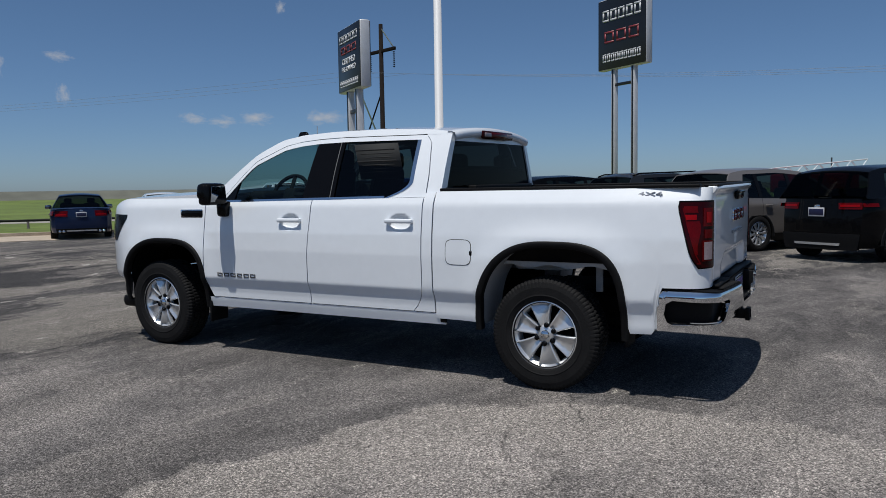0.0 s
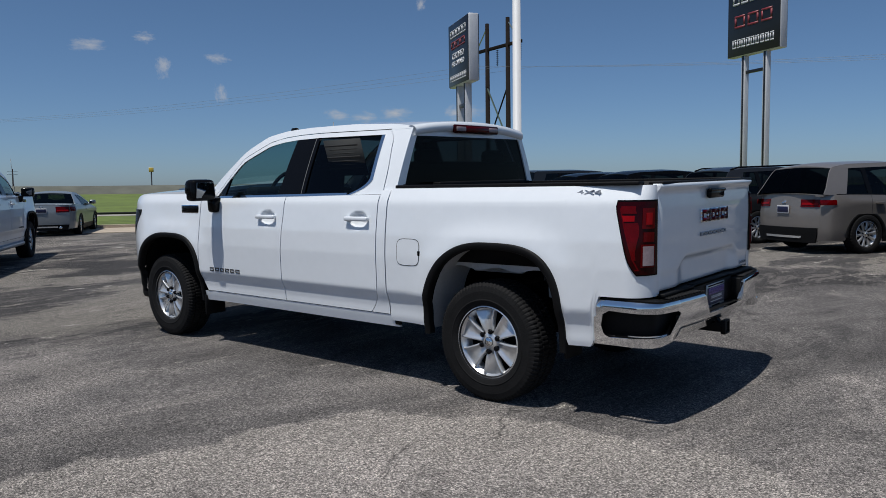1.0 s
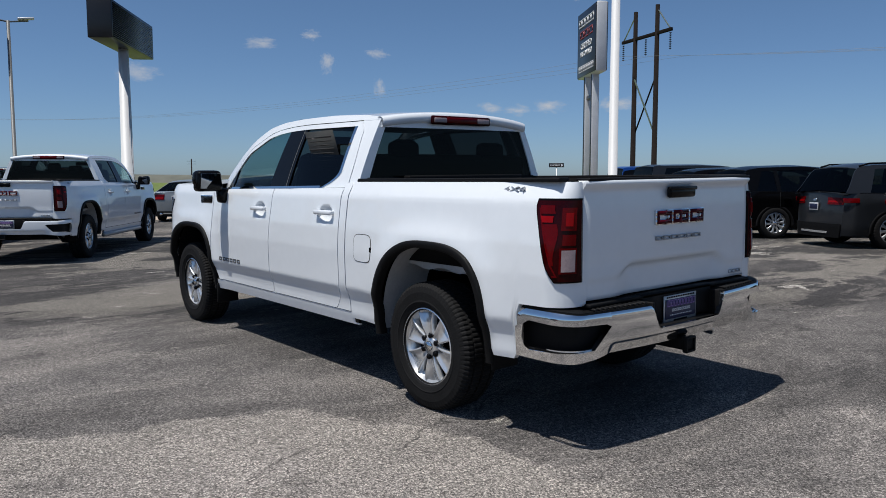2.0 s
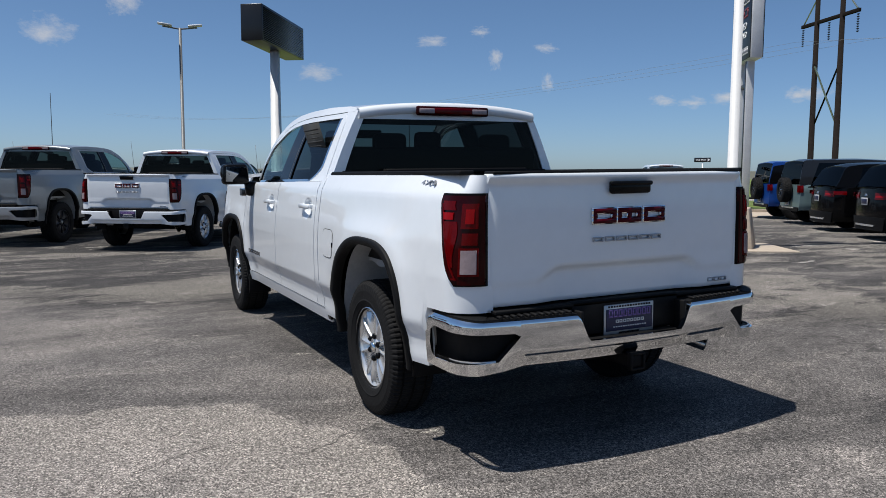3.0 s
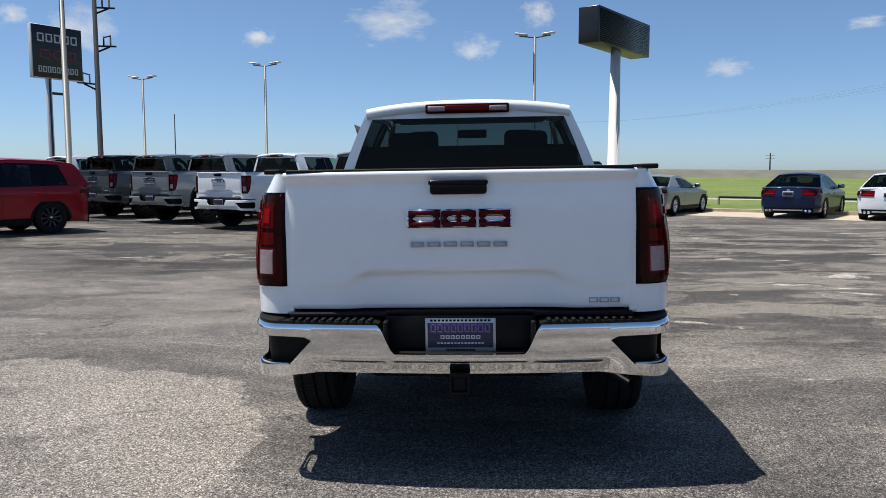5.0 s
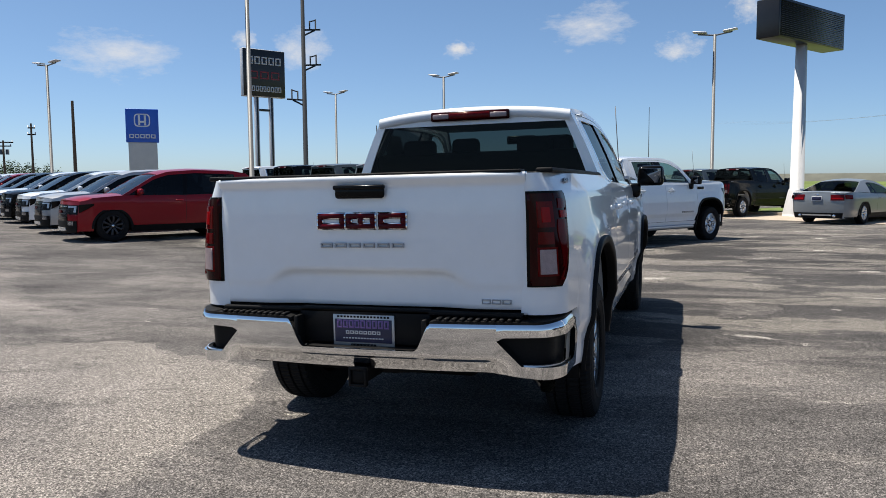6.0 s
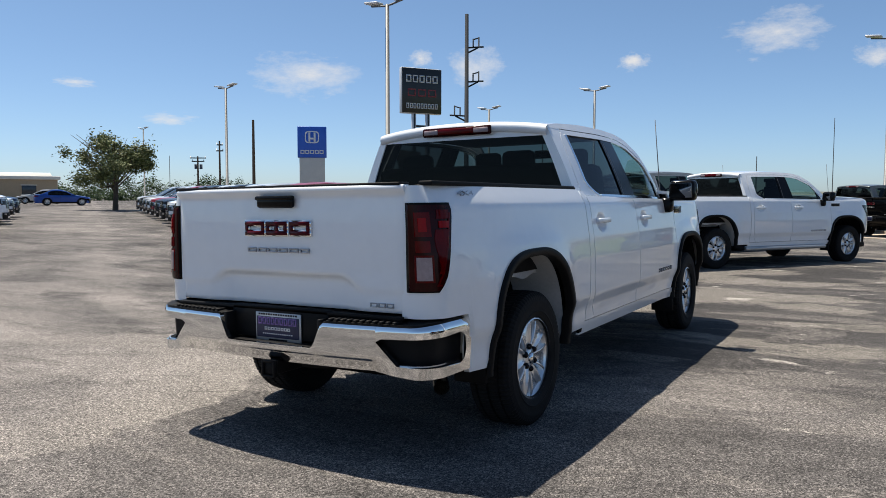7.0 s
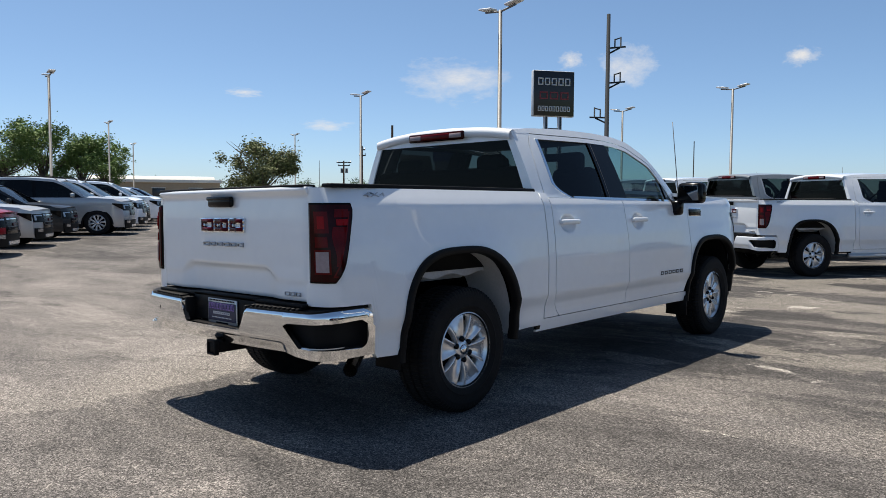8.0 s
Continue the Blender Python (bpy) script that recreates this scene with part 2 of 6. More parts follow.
def corner_patch(l0, l1, z0, z1, out, side, nl=14, nz=12, inn=0.015):
    """A patch on the rear corner between two lengths (functions of z) along its plan, standing out by out."""
    f = lambda g: g if callable(g) else (lambda _: g)
    l0, l1 = f(l0), f(l1)
    P = np.zeros((nl + 1, nz + 1, 3))
    for i in range(nl + 1):
        for j in range(nz + 1):
            z = z0 + (z1 - z0) * j / nz
            le = l0(z) + (l1(z) - l0(z)) * i / nl
            x, dy = corner_at(le)
            x2, dy2 = corner_at(le + 0.01)
            nx_, ny_ = (dy2 - dy) * 0.16, (x2 - x)
            k = math.hypot(nx_, ny_) or 1
            P[i, j] = x + out * nx_ / k, side * (side_y(x, z, dy) + out * ny_ / k), z
    return sheet(P, (-inn * 0.5, -side * inn, 0))


def flare(arc, side, width=0.044, lift=0.022, n=56):
    """The moulding round a wheel opening."""
    xc, a, zb, top = arc
    b = top - zb
    prof = [(1.0, 0.0), (1.0, 0.6), (0.93, 1.0), (0.55, 0.95), (0.12, 0.85), (0.0, 0.5), (0.0, -1.6)]
    P = np.zeros((n + 1, len(prof), 3))
    for i in range(n + 1):
        t = math.pi * i / n
        c, s = math.cos(t), math.sin(t)
        ux, uz = arch_point(c, s)
        for j, (w, o) in enumerate(prof):
            k = width * (w - 0.75)
            x, z = xc + (a + k) * ux, zb + (b + k) * uz
            xo, zo = xc + a * 1.03 * ux, zb + b * 1.03 * uz
            P[i, j] = x, side * (side_y(xo, max(zo, 0.42)) + lift * o), z
    low = [P[k].copy() for k in (0, n)]
    low[0][:, 2] -= 0.03
    low[1][:, 2] -= 0.03
    P = np.concatenate([low[0][None], P, low[1][None]])
    return sheet(P)


def wheel_meshes(R=0.388, rim=0.232, width=0.26, spokes=8, alloy=None, lugs=84, flared=False):
    """Meshes of a wheel about the origin, outer face towards +y: tyre, rim, cap and one nut."""
    h = width / 2
    prof = [(rim - 0.012, -0.80), (rim + 0.012, -0.92), (rim + 0.035, -0.985), (rim + 0.040, -1.01), (rim + 0.048, -0.99), (R - 0.060, -1.0), (R - 0.024, -0.94), (R - 0.004, -0.80), (R, -0.58), (R - 0.012, -0.55), (R - 0.012, -0.50), (R, -0.47), (R, -0.06), (R - 0.012, -0.04)]
    prof = prof + [(r, -y) for r, y in reversed(prof)]
    n, mm = lugs * 3, len(prof)
    V, F = [], []
    for k in range(n):
        t = 2 * math.pi * k / n
        for j, (r, y) in enumerate(prof):
            groove = (k + (1 if 0 < y < 0.5 or y < -0.5 else 0)) % 3 == 0 and r > R - 0.03
            rr = r - 0.006 if groove else r
            V.append((rr * math.cos(t), y * h, rr * math.sin(t)))
    for k in range(n):
        q = (k + 1) % n
        F += [(k * mm + j, k * mm + j + 1, q * mm + j + 1, q * mm + j) for j in range(mm - 1)]
    tyre = V, F
    f = h * 0.72
    barrel = lathe([(rim - 0.005, f + 0.022), (rim + 0.008, f + 0.018), (rim + 0.006, f), (rim - 0.022, f - 0.01), (rim - 0.035, f - 0.10), (rim - 0.045, -h * 0.8)], 48)
    sp = []
    for k in range(spokes):
        t = 2 * math.pi * (k + 0.25) / spokes
        ring = []
        for r, w, y in ((0.045, 0.030, f - 0.012), (0.085, 0.026, f - 0.004), (0.15, 0.028, f + 0.004), (rim - 0.018, 0.045, f + 0.004)) if not flared else ((0.050, 0.026, f - 0.012), (0.080, 0.034, f - 0.006), (0.120, 0.045, f + 0.002), (0.165, 0.059, f + 0.004), (0.200, 0.071, f + 0.002), (rim - 0.014, 0.078, f - 0.002)):
            if not flared:
                w *= 8 / spokes * rim / 0.232
                r = r * rim / 0.232 if r < 0.2 else r
                ring.append([(r, -w, y - 0.030), (r, -w, y - 0.006), (r, -w * 0.45, y + 0.003), (r, 0, y - 0.003), (r, w * 0.45, y + 0.003), (r, w, y - 0.006), (r, w, y - 0.030)])
            else:
                g = w - 0.011
                bow = lambda q: math.sqrt(max(r * r - q * q, 0.0))
                ring.append([(bow(q), q, y + o) for q, o in ((-w, -0.040), (-w, -0.004), (-w + 0.003, 0.0), (-g, 0.0), (-g + 0.006, -0.010), (g - 0.006, -0.010), (g, 0.0), (w - 0.003, 0.0), (w, -0.004), (w, -0.040))])
        P = np.array(ring)
        c, s = math.cos(t), math.sin(t)
        Q = np.stack([P[..., 0] * c - P[..., 1] * s, P[..., 2], P[..., 0] * s + P[..., 1] * c], -1)
        sp.append(sheet(Q))
    hubring = lathe([(0.0, f - 0.004), (0.052, f - 0.004), (0.062, f - 0.016), (0.064, f - 0.06)], 32)
    rimv = join(barrel, hubring, *sp)
    # near-black disc and wall closing the rim behind the spokes; stored as brake
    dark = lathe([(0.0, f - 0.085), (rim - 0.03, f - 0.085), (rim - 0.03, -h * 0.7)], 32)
    cap = lathe([(0.0, f + 0.012), (0.026, f + 0.010), (0.031, f + 0.002), (0.031, f - 0.01)], 24)
    nut = lathe([(0.0, f + 0.008), (0.008, f + 0.008), (0.012, f + 0.003), (0.017 if flared else 0.013, f + 0.001), (0.017 if flared else 0.013, f - 0.02)], 12)
    return dict(tyre=mesh_of("tyre", *tyre, RUBBER, False), rim=mesh_of("rim", *rimv, alloy or ALLOY), brake=mesh_of("brake", *dark, UNDER),
                cap=mesh_of("cap", *cap, CHROME), nut=mesh_of("nut", *nut, GLOSSBLACK), nuts=6, nut_r=0.066 * rim / 0.232)


def add_wheel(meshes, parent, x, y, z, side, turn=0.0):
    """A wheel with its parts; side 1 has its face to +y."""
    m = pose(x, y, z, 0, turn, 0 if side > 0 else 180)
    w = share("wheel", meshes["tyre"], parent, m, "black all-season tyre")
    share("rim", meshes["rim"], w)
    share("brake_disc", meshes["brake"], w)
    share("hub_cap", meshes["cap"], w)
    for k in range(meshes["nuts"]):
        t = 2 * math.pi * (k + 0.5) / meshes["nuts"]
        r = meshes["nut_r"]
        share("wheel_nut", meshes["nut"], w, pose(r * math.cos(t), 0, r * math.sin(t)))
    return w


ROOFZ = soft_curve([-3.14, -2.92, -2.66, -2.42, -2.2, -1.9, -1.4, -1.0, -0.80], [1.36, 1.515, 1.700, 1.812, 1.846, 1.858, 1.855, 1.834, 1.808], 0.10)
WINZ = soft_curve([-3.05, -2.95, -2.66, -2.36, -2.2, -2.0, -1.75, -1.07], [1.26, 1.33, 1.60, 1.725, 1.752, 1.765, 1.768, 1.757], 0.08)
BELT = lambda x: 1.305 + 0.012 * (x + 2.9)


def green_y(x, z):
    """Half the cab's width above the belt line."""
    t = np.clip((z - 1.30) / 0.52, 0, 1.1)
    return 0.916 - 0.18 * t - 0.045 * t * t - 0.10 * np.clip((-2.6 - x) / 0.6, 0, 1) ** 1.5 - 0.026 * ss(-1.7, -0.8, x)


def words(text, size, m, material, parent, name="sign_word"):
    cu = bpy.data.curves.new(name, "FONT")
    cu.body, cu.size, cu.extrude, cu.align_x = text, size, 0.012, "CENTER"
    tmp = bpy.data.objects.new(name, cu)
    scene.collection.objects.link(tmp)
    me = bpy.data.meshes.new_from_object(tmp.evaluated_get(bpy.context.evaluated_depsgraph_get()))
    bpy.data.objects.remove(tmp)
    me.materials.clear()
    me.materials.append(material)
    ob = new(name, me)
    ob.parent = parent
    ob.matrix_local = m
    return ob


def letter_bars(y0, y1, z0, z1, x, count, depth, gap=0.18):
    """Plain upright blocks where a word stands, facing +x."""
    w = (y1 - y0) / count
    return [box(x, y0 + w * (k + 0.5), (z0 + z1) / 2, depth, w * (1 - gap), z1 - z0, min(depth, z1 - z0) * 0.3, seg=1) for k in range(count)]


def plain_ring(u0, u1, w0, w1, stroke, place, bar=False):
    """A plain rectangular ring between u0, u1 across and w0, w1 up; place(u, w, du, dw) makes each of its bars."""
    uc, wc = (u0 + u1) / 2, (w0 + w1) / 2
    q = [place(uc, w1 - stroke / 2, u1 - u0, stroke), place(uc, w0 + stroke / 2, u1 - u0, stroke)]
    q += [place(u, wc, stroke, w1 - w0 - 2 * stroke) for u in (u0 + stroke / 2, u1 - stroke / 2)]
    if bar:
        q.append(place(uc, wc, stroke, w1 - w0 - 2 * stroke))
    return join(*q)


def letter_rings(y0, y1, z0, z1, x, count, depth, gap=0.18, stroke=0.006):
    """Plain rings where a word stands, facing +x."""
    w = (y1 - y0) / count
    return [plain_ring(y0 + w * (k + gap / 2), y0 + w * (k + 1 - gap / 2), z0, z1, stroke, lambda u, v, du, dv: box(x, u, v, depth, du, dv)) for k in range(count)]


def pickup(name, label, body=WHITE, m=None, group=""):
    """The crew-cab pickup: nose to -x, rear axle over the origin."""
    T = thing(name, label, "pickup truck", m, group)

    def door_y(x, z):
        y = side_y(x, z)
        for hx in (-2.16, -1.11):
            e = 1 - ((x - hx) / 0.098) ** 2 - ((z - 1.140) / 0.062) ** 2
            y = y - 0.034 * np.sqrt(np.maximum(e, 0)) * ss(0, 0.25, e)
        return y

    belt_top = lambda x: BELT(x) - 0.004
    for side in (-1, 1):
        # side panels
        part("front_fender", strip(-4.55, -3.125, lambda x: np.where(abs(x + 3.653) < 0.542, arch_curve(*ARCH_F)(x), np.where(x < -4, 0.60, 0.41)), lambda x: 1.335 + 0.03 * (x + 4.3) - 0.11 * np.clip((-4.15 - x) / 0.4, 0, 1) ** 2,
             side_y, 100, 22, side), body, T)
        dl = lambda z: -3.117 + 0.085 * np.clip((0.72 - z) / 0.26, 0, 1) ** 2.2
        dr = lambda z: -1.985 + 0.03 * ss(0.8, 1.3, z)
        d = part("front_door", strip(dl, lambda z: dr(z) - 0.004, 0.485, belt_top, door_y, 96, 70, side), body, T)
        rr = lambda z: -0.925 - 0.10 * np.clip((0.74 - z) / 0.26, 0, 1) ** 2.6
        e = part("rear_door", strip(lambda z: dr(z) + 0.004, rr, 0.485, belt_top, door_y, 96, 70, side), body, T)
        for dd, hx in ((d, -2.16), (e, -1.11)):
            zh = 1.145
            yh = float(side_y(hx, zh))
            part("door_handle", box(hx, side * (yh + 0.024), zh + 0.008, 0.235, 0.022, 0.034, 0.010), body, dd)
            part("handle_post", box(hx - 0.10, side * (yh + 0.006), zh + 0.008, 0.030, 0.03, 0.03, 0.006), body, dd)
            part("handle_post", box(hx + 0.10, side * (yh + 0.006), zh + 0.008, 0.030, 0.03, 0.03, 0.006), body, dd)
        part("rocker_panel", strip(-3.12, -0.76, lambda x: 0.395, 0.479, lambda x, z: side_y(x, z) - 0.004, 24, 4, side), body, T)
        part("cab_corner", strip(lambda z: rr(z) + 0.008, -0.835, 0.485, 1.355, side_y, 6, 22, side), body, T)
        # bed side with its wheel opening and rounded rear corner
        xs = np.concatenate([np.linspace(-0.825, -0.50, 10), 0.05 - 0.528 * np.cos(np.linspace(0.03, math.pi - 0.03, 60)), np.linspace(0.60, 0.70, 4)])
        cols = [(x, 0.0) for x in xs] + [tuple(corner_at(v)) for v in np.linspace(0.01, CLEN[-1], 26)]
        P = np.zeros((len(cols), 49, 3))
        for i, (x, dy) in enumerate(cols):
            b = float(arch_curve(*ARCH_R)(x)) if abs(x - 0.05) < 0.528 else (0.44 if x < 0.735 else 0.44 + 0.305 * ss(0.735, 0.80, x))
            for j in range(49):
                z = b + (1.365 - b) * j / 48
                P[i, j] = x, side * side_y(x, z, dy), z
        bed = part("bed_side", sheet(P, (0, -side * 0.03, 0)), body, T)
        part("rail_cap", join(strip(-0.80, 1.0, 1.362, 1.378, lambda x, z: side_y(x, 1.365) - 0.006, 10, 1, side), box(0.10, side * 0.835, 1.376, 1.82, 0.075, 0.022, 0.006)), PLASTIC, bed, "black plastic bed rail cap")
        part("arch_moulding", flare(ARCH_R, side), PLASTIC, bed)
        part("arch_moulding", flare(ARCH_F, side), PLASTIC, T)
        # fuel door on the driver's side only
        if side < 0:
            cx, cz, hw, hh = -0.615, 0.935, 0.105, 0.092
            out = [(cx + hw * math.copysign(abs(math.cos(t)) ** 0.45, math.cos(t)), cz + hh * math.copysign(abs(math.sin(t)) ** 0.45, math.sin(t))) for t in np.linspace(0, 2 * math.pi, 49)]
            ring = np.array([[(x, side * (side_y(x, z) + 0.0015), z) for x, z in out], [(cx + (x - cx) * 0.96, side * (side_y(x, z) + 0.0015), cz + (z - cz) * 0.955) for x, z in out]])
            fd = part("fuel_door", sheet(np.array([[(cx + (x - cx) * k, side * (side_y(cx + (x - cx) * k, cz + (z - cz) * k) + 0.003), cz + (z - cz) * k) for x, z in out] for k in (0.955, 0.6, 0.2, 0.01)])), body, bed)
            part("gap_ring", sheet(ring), GAP, fd)
            part("finger_notch", box(cx + 0.10, side * (side_y(cx + 0.1, cz) - 0.004), cz - 0.005, 0.022, 0.02, 0.035, 0.006), GLOSSBLACK, fd)
        part("mud_guard", box(0.57, side * 0.825, 0.42, 0.02, 0.19, 0.15, 0.006), PLASTIC, T)
        part("mud_guard", box(-3.10, side * 0.86, 0.35, 0.02, 0.20, 0.18, 0.006), PLASTIC, T)
        part("sill_plug", strip(-0.80, -0.755, 0.41, 0.49, lambda x, z: side_y(x, z) - 0.002, 2, 2, side), GLOSSBLACK, T)
        # wheel houses
        for arc, mt in ((ARCH_R, LINER), (ARCH_F, PLASTIC)):
            xc, a, zb, top = arc
            Q = []
            for t in np.linspace(0.0, math.pi, 25):
                c, s = math.cos(t), math.sin(t)
                ux, uz = arch_point(c, s)
                x, z = xc + (a - 0.02) * ux, zb + (top - zb - 0.014) * uz
                Q.append([(x, side * 0.93, z), (x, side * 0.60, z)])
            part("wheel_house", sheet(np.array(Q)), mt, T, "pale inner wheel house" if mt is LINER else "black wheel house liner")
        part("wheel_house_skirt", strip(-0.40, 0.50, lambda x: 0.835 + 0.012 * math.cos(x * 21), lambda x: arch_curve(*ARCH_R)(x) - 0.004, lambda x, z: 0.80, 24, 3, side), LINER, T)
        part("inner_brace", join(box(0.30, side * 0.615, 0.80, 0.05, 0.02, 0.30, 0.006), box(-0.12, side * 0.61, 0.86, 0.42, 0.016, 0.14, 0.02)), LINER, T)
        # cab above the belt
        gy = lambda x, z: green_y(x, z)
        pane = part("side_window", facing(strip(lambda z: -2.98, -2.0, lambda x: BELT(x), lambda x: WINZ(x) + 0.012, lambda x, z: gy(x, z) - 0.012, 24, 10, side, 0), (0, side, 0)), CLEARG, d)
        pane2 = part("side_window", facing(strip(-1.9, lambda z: -1.075 - 0.21 * np.clip((1.45 - z) / 0.13, 0, 1) ** 2, lambda x: BELT(x), lambda x: WINZ(x) + 0.008, lambda x, z: gy(x, z) - 0.012, 18, 12, side, 0), (0, side, 0)), TINT, e, "dark privacy glass")
        part("centre_pillar", strip(lambda z: -2.07 + 0.10 * (z - 1.3), -1.752, lambda x: BELT(x), lambda x: WINZ(x) + 0.006, lambda x, z: gy(x, z) - 0.003, 6, 10, side), GLOSSBLACK, T)
        part("pillar_gap", strip(-1.794, -1.786, lambda x: BELT(x), lambda x: WINZ(x) + 0.006, lambda x, z: gy(x, z) - 0.0015, 1, 8, side, 0), mat_seal, T)
        part("quarter_trim", strip(-3.02, lambda z: -2.835 + 0.22 * (z - 1.31), lambda x: BELT(x), lambda x: WINZ(x) + 0.006, lambda x, z: gy(x, z) - 0.004, 8, 6, side), GLOSSBLACK, d, "black mirror patch")
        part("door_frame", strip(-3.06, -1.0, WINZ, lambda x: WINZ(x) + 0.034, lambda x, z: gy(x, z), 60, 3, side), body, d)
        part("roof_rail", strip(-3.10, -0.80, lambda x: np.where(x < -0.98, np.minimum(WINZ(np.minimum(x, -1.07)) + 0.040, ROOFZ(x) - 0.004), 1.79), lambda x: ROOFZ(x), lambda x, z: gy(x, z) + 0.001, 70, 4, side), body, T)
        cl = lambda z: -1.07 - 0.21 * np.clip((1.45 - z) / 0.13, 0, 1) ** 2
        gap_x = lambda z: -0.925 - 0.03 * ss(1.45, 1.75, z) - 0.06 * np.clip((z - 1.70) / 0.09, 0, 1) ** 2
        part("rear_door_frame", strip(cl, lambda z: gap_x(z) - 0.004, lambda x: BELT(x) - 0.002, lambda x: 1.79, lambda x, z: gy(x, z), 10, 20, side), body, e)
        part("cab_pillar", strip(lambda z: gap_x(z) + 0.004, -0.80, 1.30, lambda x: 1.80, lambda x, z: gy(x, z), 6, 20, side), body, T)
        # bright strips along the window's foot and up its rear edge
        part("window_strip", strip(-3.0, -1.28, lambda x: BELT(x) - 0.004, lambda x: BELT(x) + 0.014, lambda x, z: gy(x, z) + 0.004, 24, 1, side, 0.008), CHROME, T)
        part("window_strip", strip(lambda z: cl(z) - 0.010, lambda z: cl(z) + 0.022, lambda x: 1.318, lambda x: 1.757, lambda x, z: gy(x, z) + 0.004, 2, 26, side, 0.008), CHROME, T)
        # mirror on its arm
        mx = -2.86
        mi = part("door_mirror", join(box(mx, side * 1.10, 1.375, 0.13, 0.235, 0.18, 0.035, (0.9, 0.92), 3), box(mx - 0.02, side * 0.955, 1.245, 0.10, 0.10, 0.13, 0.025, (0.9, 1.2))), GLOSSBLACK, T, "gloss black door mirror")
        part("mirror_glass", moved(box(0, 0, 0, 0.006, 0.190, 0.130, 0.002), pose(mx + 0.062, side * 1.10, 1.375, 0, 9, -side * 12)), mat_mirror, mi)
        part("mirror_cap", box(mx - 0.02, side * 1.105, 1.40, 0.12, 0.238, 0.135, 0.04, (0.9, 0.92), 3), GLOSSBLACK, mi)
        # tail light wrapped round the corner
        fl = lambda z: np.interp(z, [0.86, 0.885, 0.95, 1.24, 1.285], [0.318, 0.296, 0.262, 0.190, 0.196])
        end = CLEN[-1]
        tl = part("tail_light", corner_patch(fl, end - 0.012, 0.868, 1.285, 0.008, side), BEZEL, T, "red tail lamp in a black bezel")
        part("lens", corner_patch(lambda z: fl(z) + 0.008, end - 0.020, 0.876, 1.275, 0.012, side), LENSD, tl, "dark smoked red lens")
        part("lamp_bar", corner_patch(lambda z: fl(z) + 0.034, end - 0.178, 1.168, 1.200, 0.018, side, 8, 2, 0.006), LENSB, tl)
        part("lamp_cell", corner_patch(lambda z: fl(z) + 0.034, lambda z: fl(z) + 0.105, 1.210, 1.252, 0.016, side, 4, 2, 0.006), LENS, tl)
        part("lamp_cell", corner_patch(lambda z: fl(z) + 0.034, lambda z: fl(z) + 0.034 + 0.055 * ss(0.96, 1.14, z) + 0.012, 0.955, 1.160, 0.016, side, 4, 8, 0.006), LENS, tl)
        part("lamp_edge", corner_patch(lambda z: fl(z) + 0.028, lambda z: fl(z) + 0.036, 0.90, 1.24, 0.017, side, 1, 12, 0.004), LENS, tl)
        part("lamp_edge", corner_patch(lambda z: fl(z) + 0.036, end - 0.17, 0.898, 0.906, 0.017, side, 8, 1, 0.004), LENS, tl)
        part("lamp_block", corner_patch(end - 0.138, end - 0.058, 1.128, 1.240, 0.017, side, 5, 4, 0.006), LENS, tl)
        part("lamp_core", corner_patch(end - 0.118, end - 0.078, 1.150, 1.215, 0.020, side, 3, 3, 0.004), LENSB, tl)
        part("lamp_block", corner_patch(end - 0.128, end - 0.058, 1.055, 1.108, 0.017, side, 5, 4, 0.006), LENS, tl)
        part("lamp_rim", corner_patch(end - 0.140, end - 0.052, 0.915, 1.042, 0.016, side, 5, 4, 0.006), LENS, tl)
        part("reverse_lamp", corner_patch(end - 0.130, end - 0.062, 0.925, 1.032, 0.019, side, 5, 4, 0.006), CLEAR, tl)
        # badges
        part("fender_vent", join(box(-3.285, side * (float(side_y(-3.28, 1.205)) - 0.001), 1.205, 0.27, 0.016, 0.075, 0.006)), CHROME, T)
        part("vent_mesh", box(-3.275, side * (float(side_y(-3.28, 1.205)) + 0.003), 1.205, 0.250, 0.014, 0.058, 0.004), GLOSSBLACK, T)
        for k in range(6):
            xk = -2.945 + 0.075 * k
            part("badge_letter", moved(plain_ring(-0.029, 0.029, -0.016, 0.016, 0.010, lambda u, w, du, dw: box(u, 0, w, du, 0.004, dw)), pose(xk, side * (float(side_y(xk, 0.684)) + 0.0012), 0.684, -side * 1, 0, 0)), mat_dark_badge, d)
        w4 = words("4X4", 0.052, Matrix.Identity(4), mat_badge, bed, "drive_badge")
        w4.matrix_local = pose(0.715, side * (float(side_y(0.715, 1.325)) + 0.004), 1.318, 90 + side * 0, 0, 0 if side < 0 else 180) @ Matrix.Diagonal((1.75, 0.72, 0.35, 1)) @ pose(0, 0, 0, -17, 0, 0)
        part("cab_gap", strip(-0.8345, -0.8255, 0.44, 1.36, lambda x, z: side_y(x, z) - 0.012, 1, 14, side, 0), GAP, T)
    # bonnet, roof, cowl
    def top_sheet(x0, x1, hw, zf, crown, nx, ny, inn):
        P = np.zeros((nx + 1, ny + 1, 3))
        for i in range(nx + 1):
            x = x0 + (x1 - x0) * i / nx
            for j in range(ny + 1):
                q = 2 * j / ny - 1
                P[i, j] = x, q * hw(x), zf(x) + crown * (1 - q * q)
        return sheet(P, inn)
    hood_z = lambda x: 1.338 + 0.03 * (x + 4.3) - 0.11 * np.clip((-4.15 - x) / 0.4, 0, 1) ** 2
    part("bonnet", top_sheet(-4.55, -3.05, lambda x: side_y(x, 1.33) - 0.005, hood_z, 0.045, 24, 20, (0, 0, -0.03)), body, T)
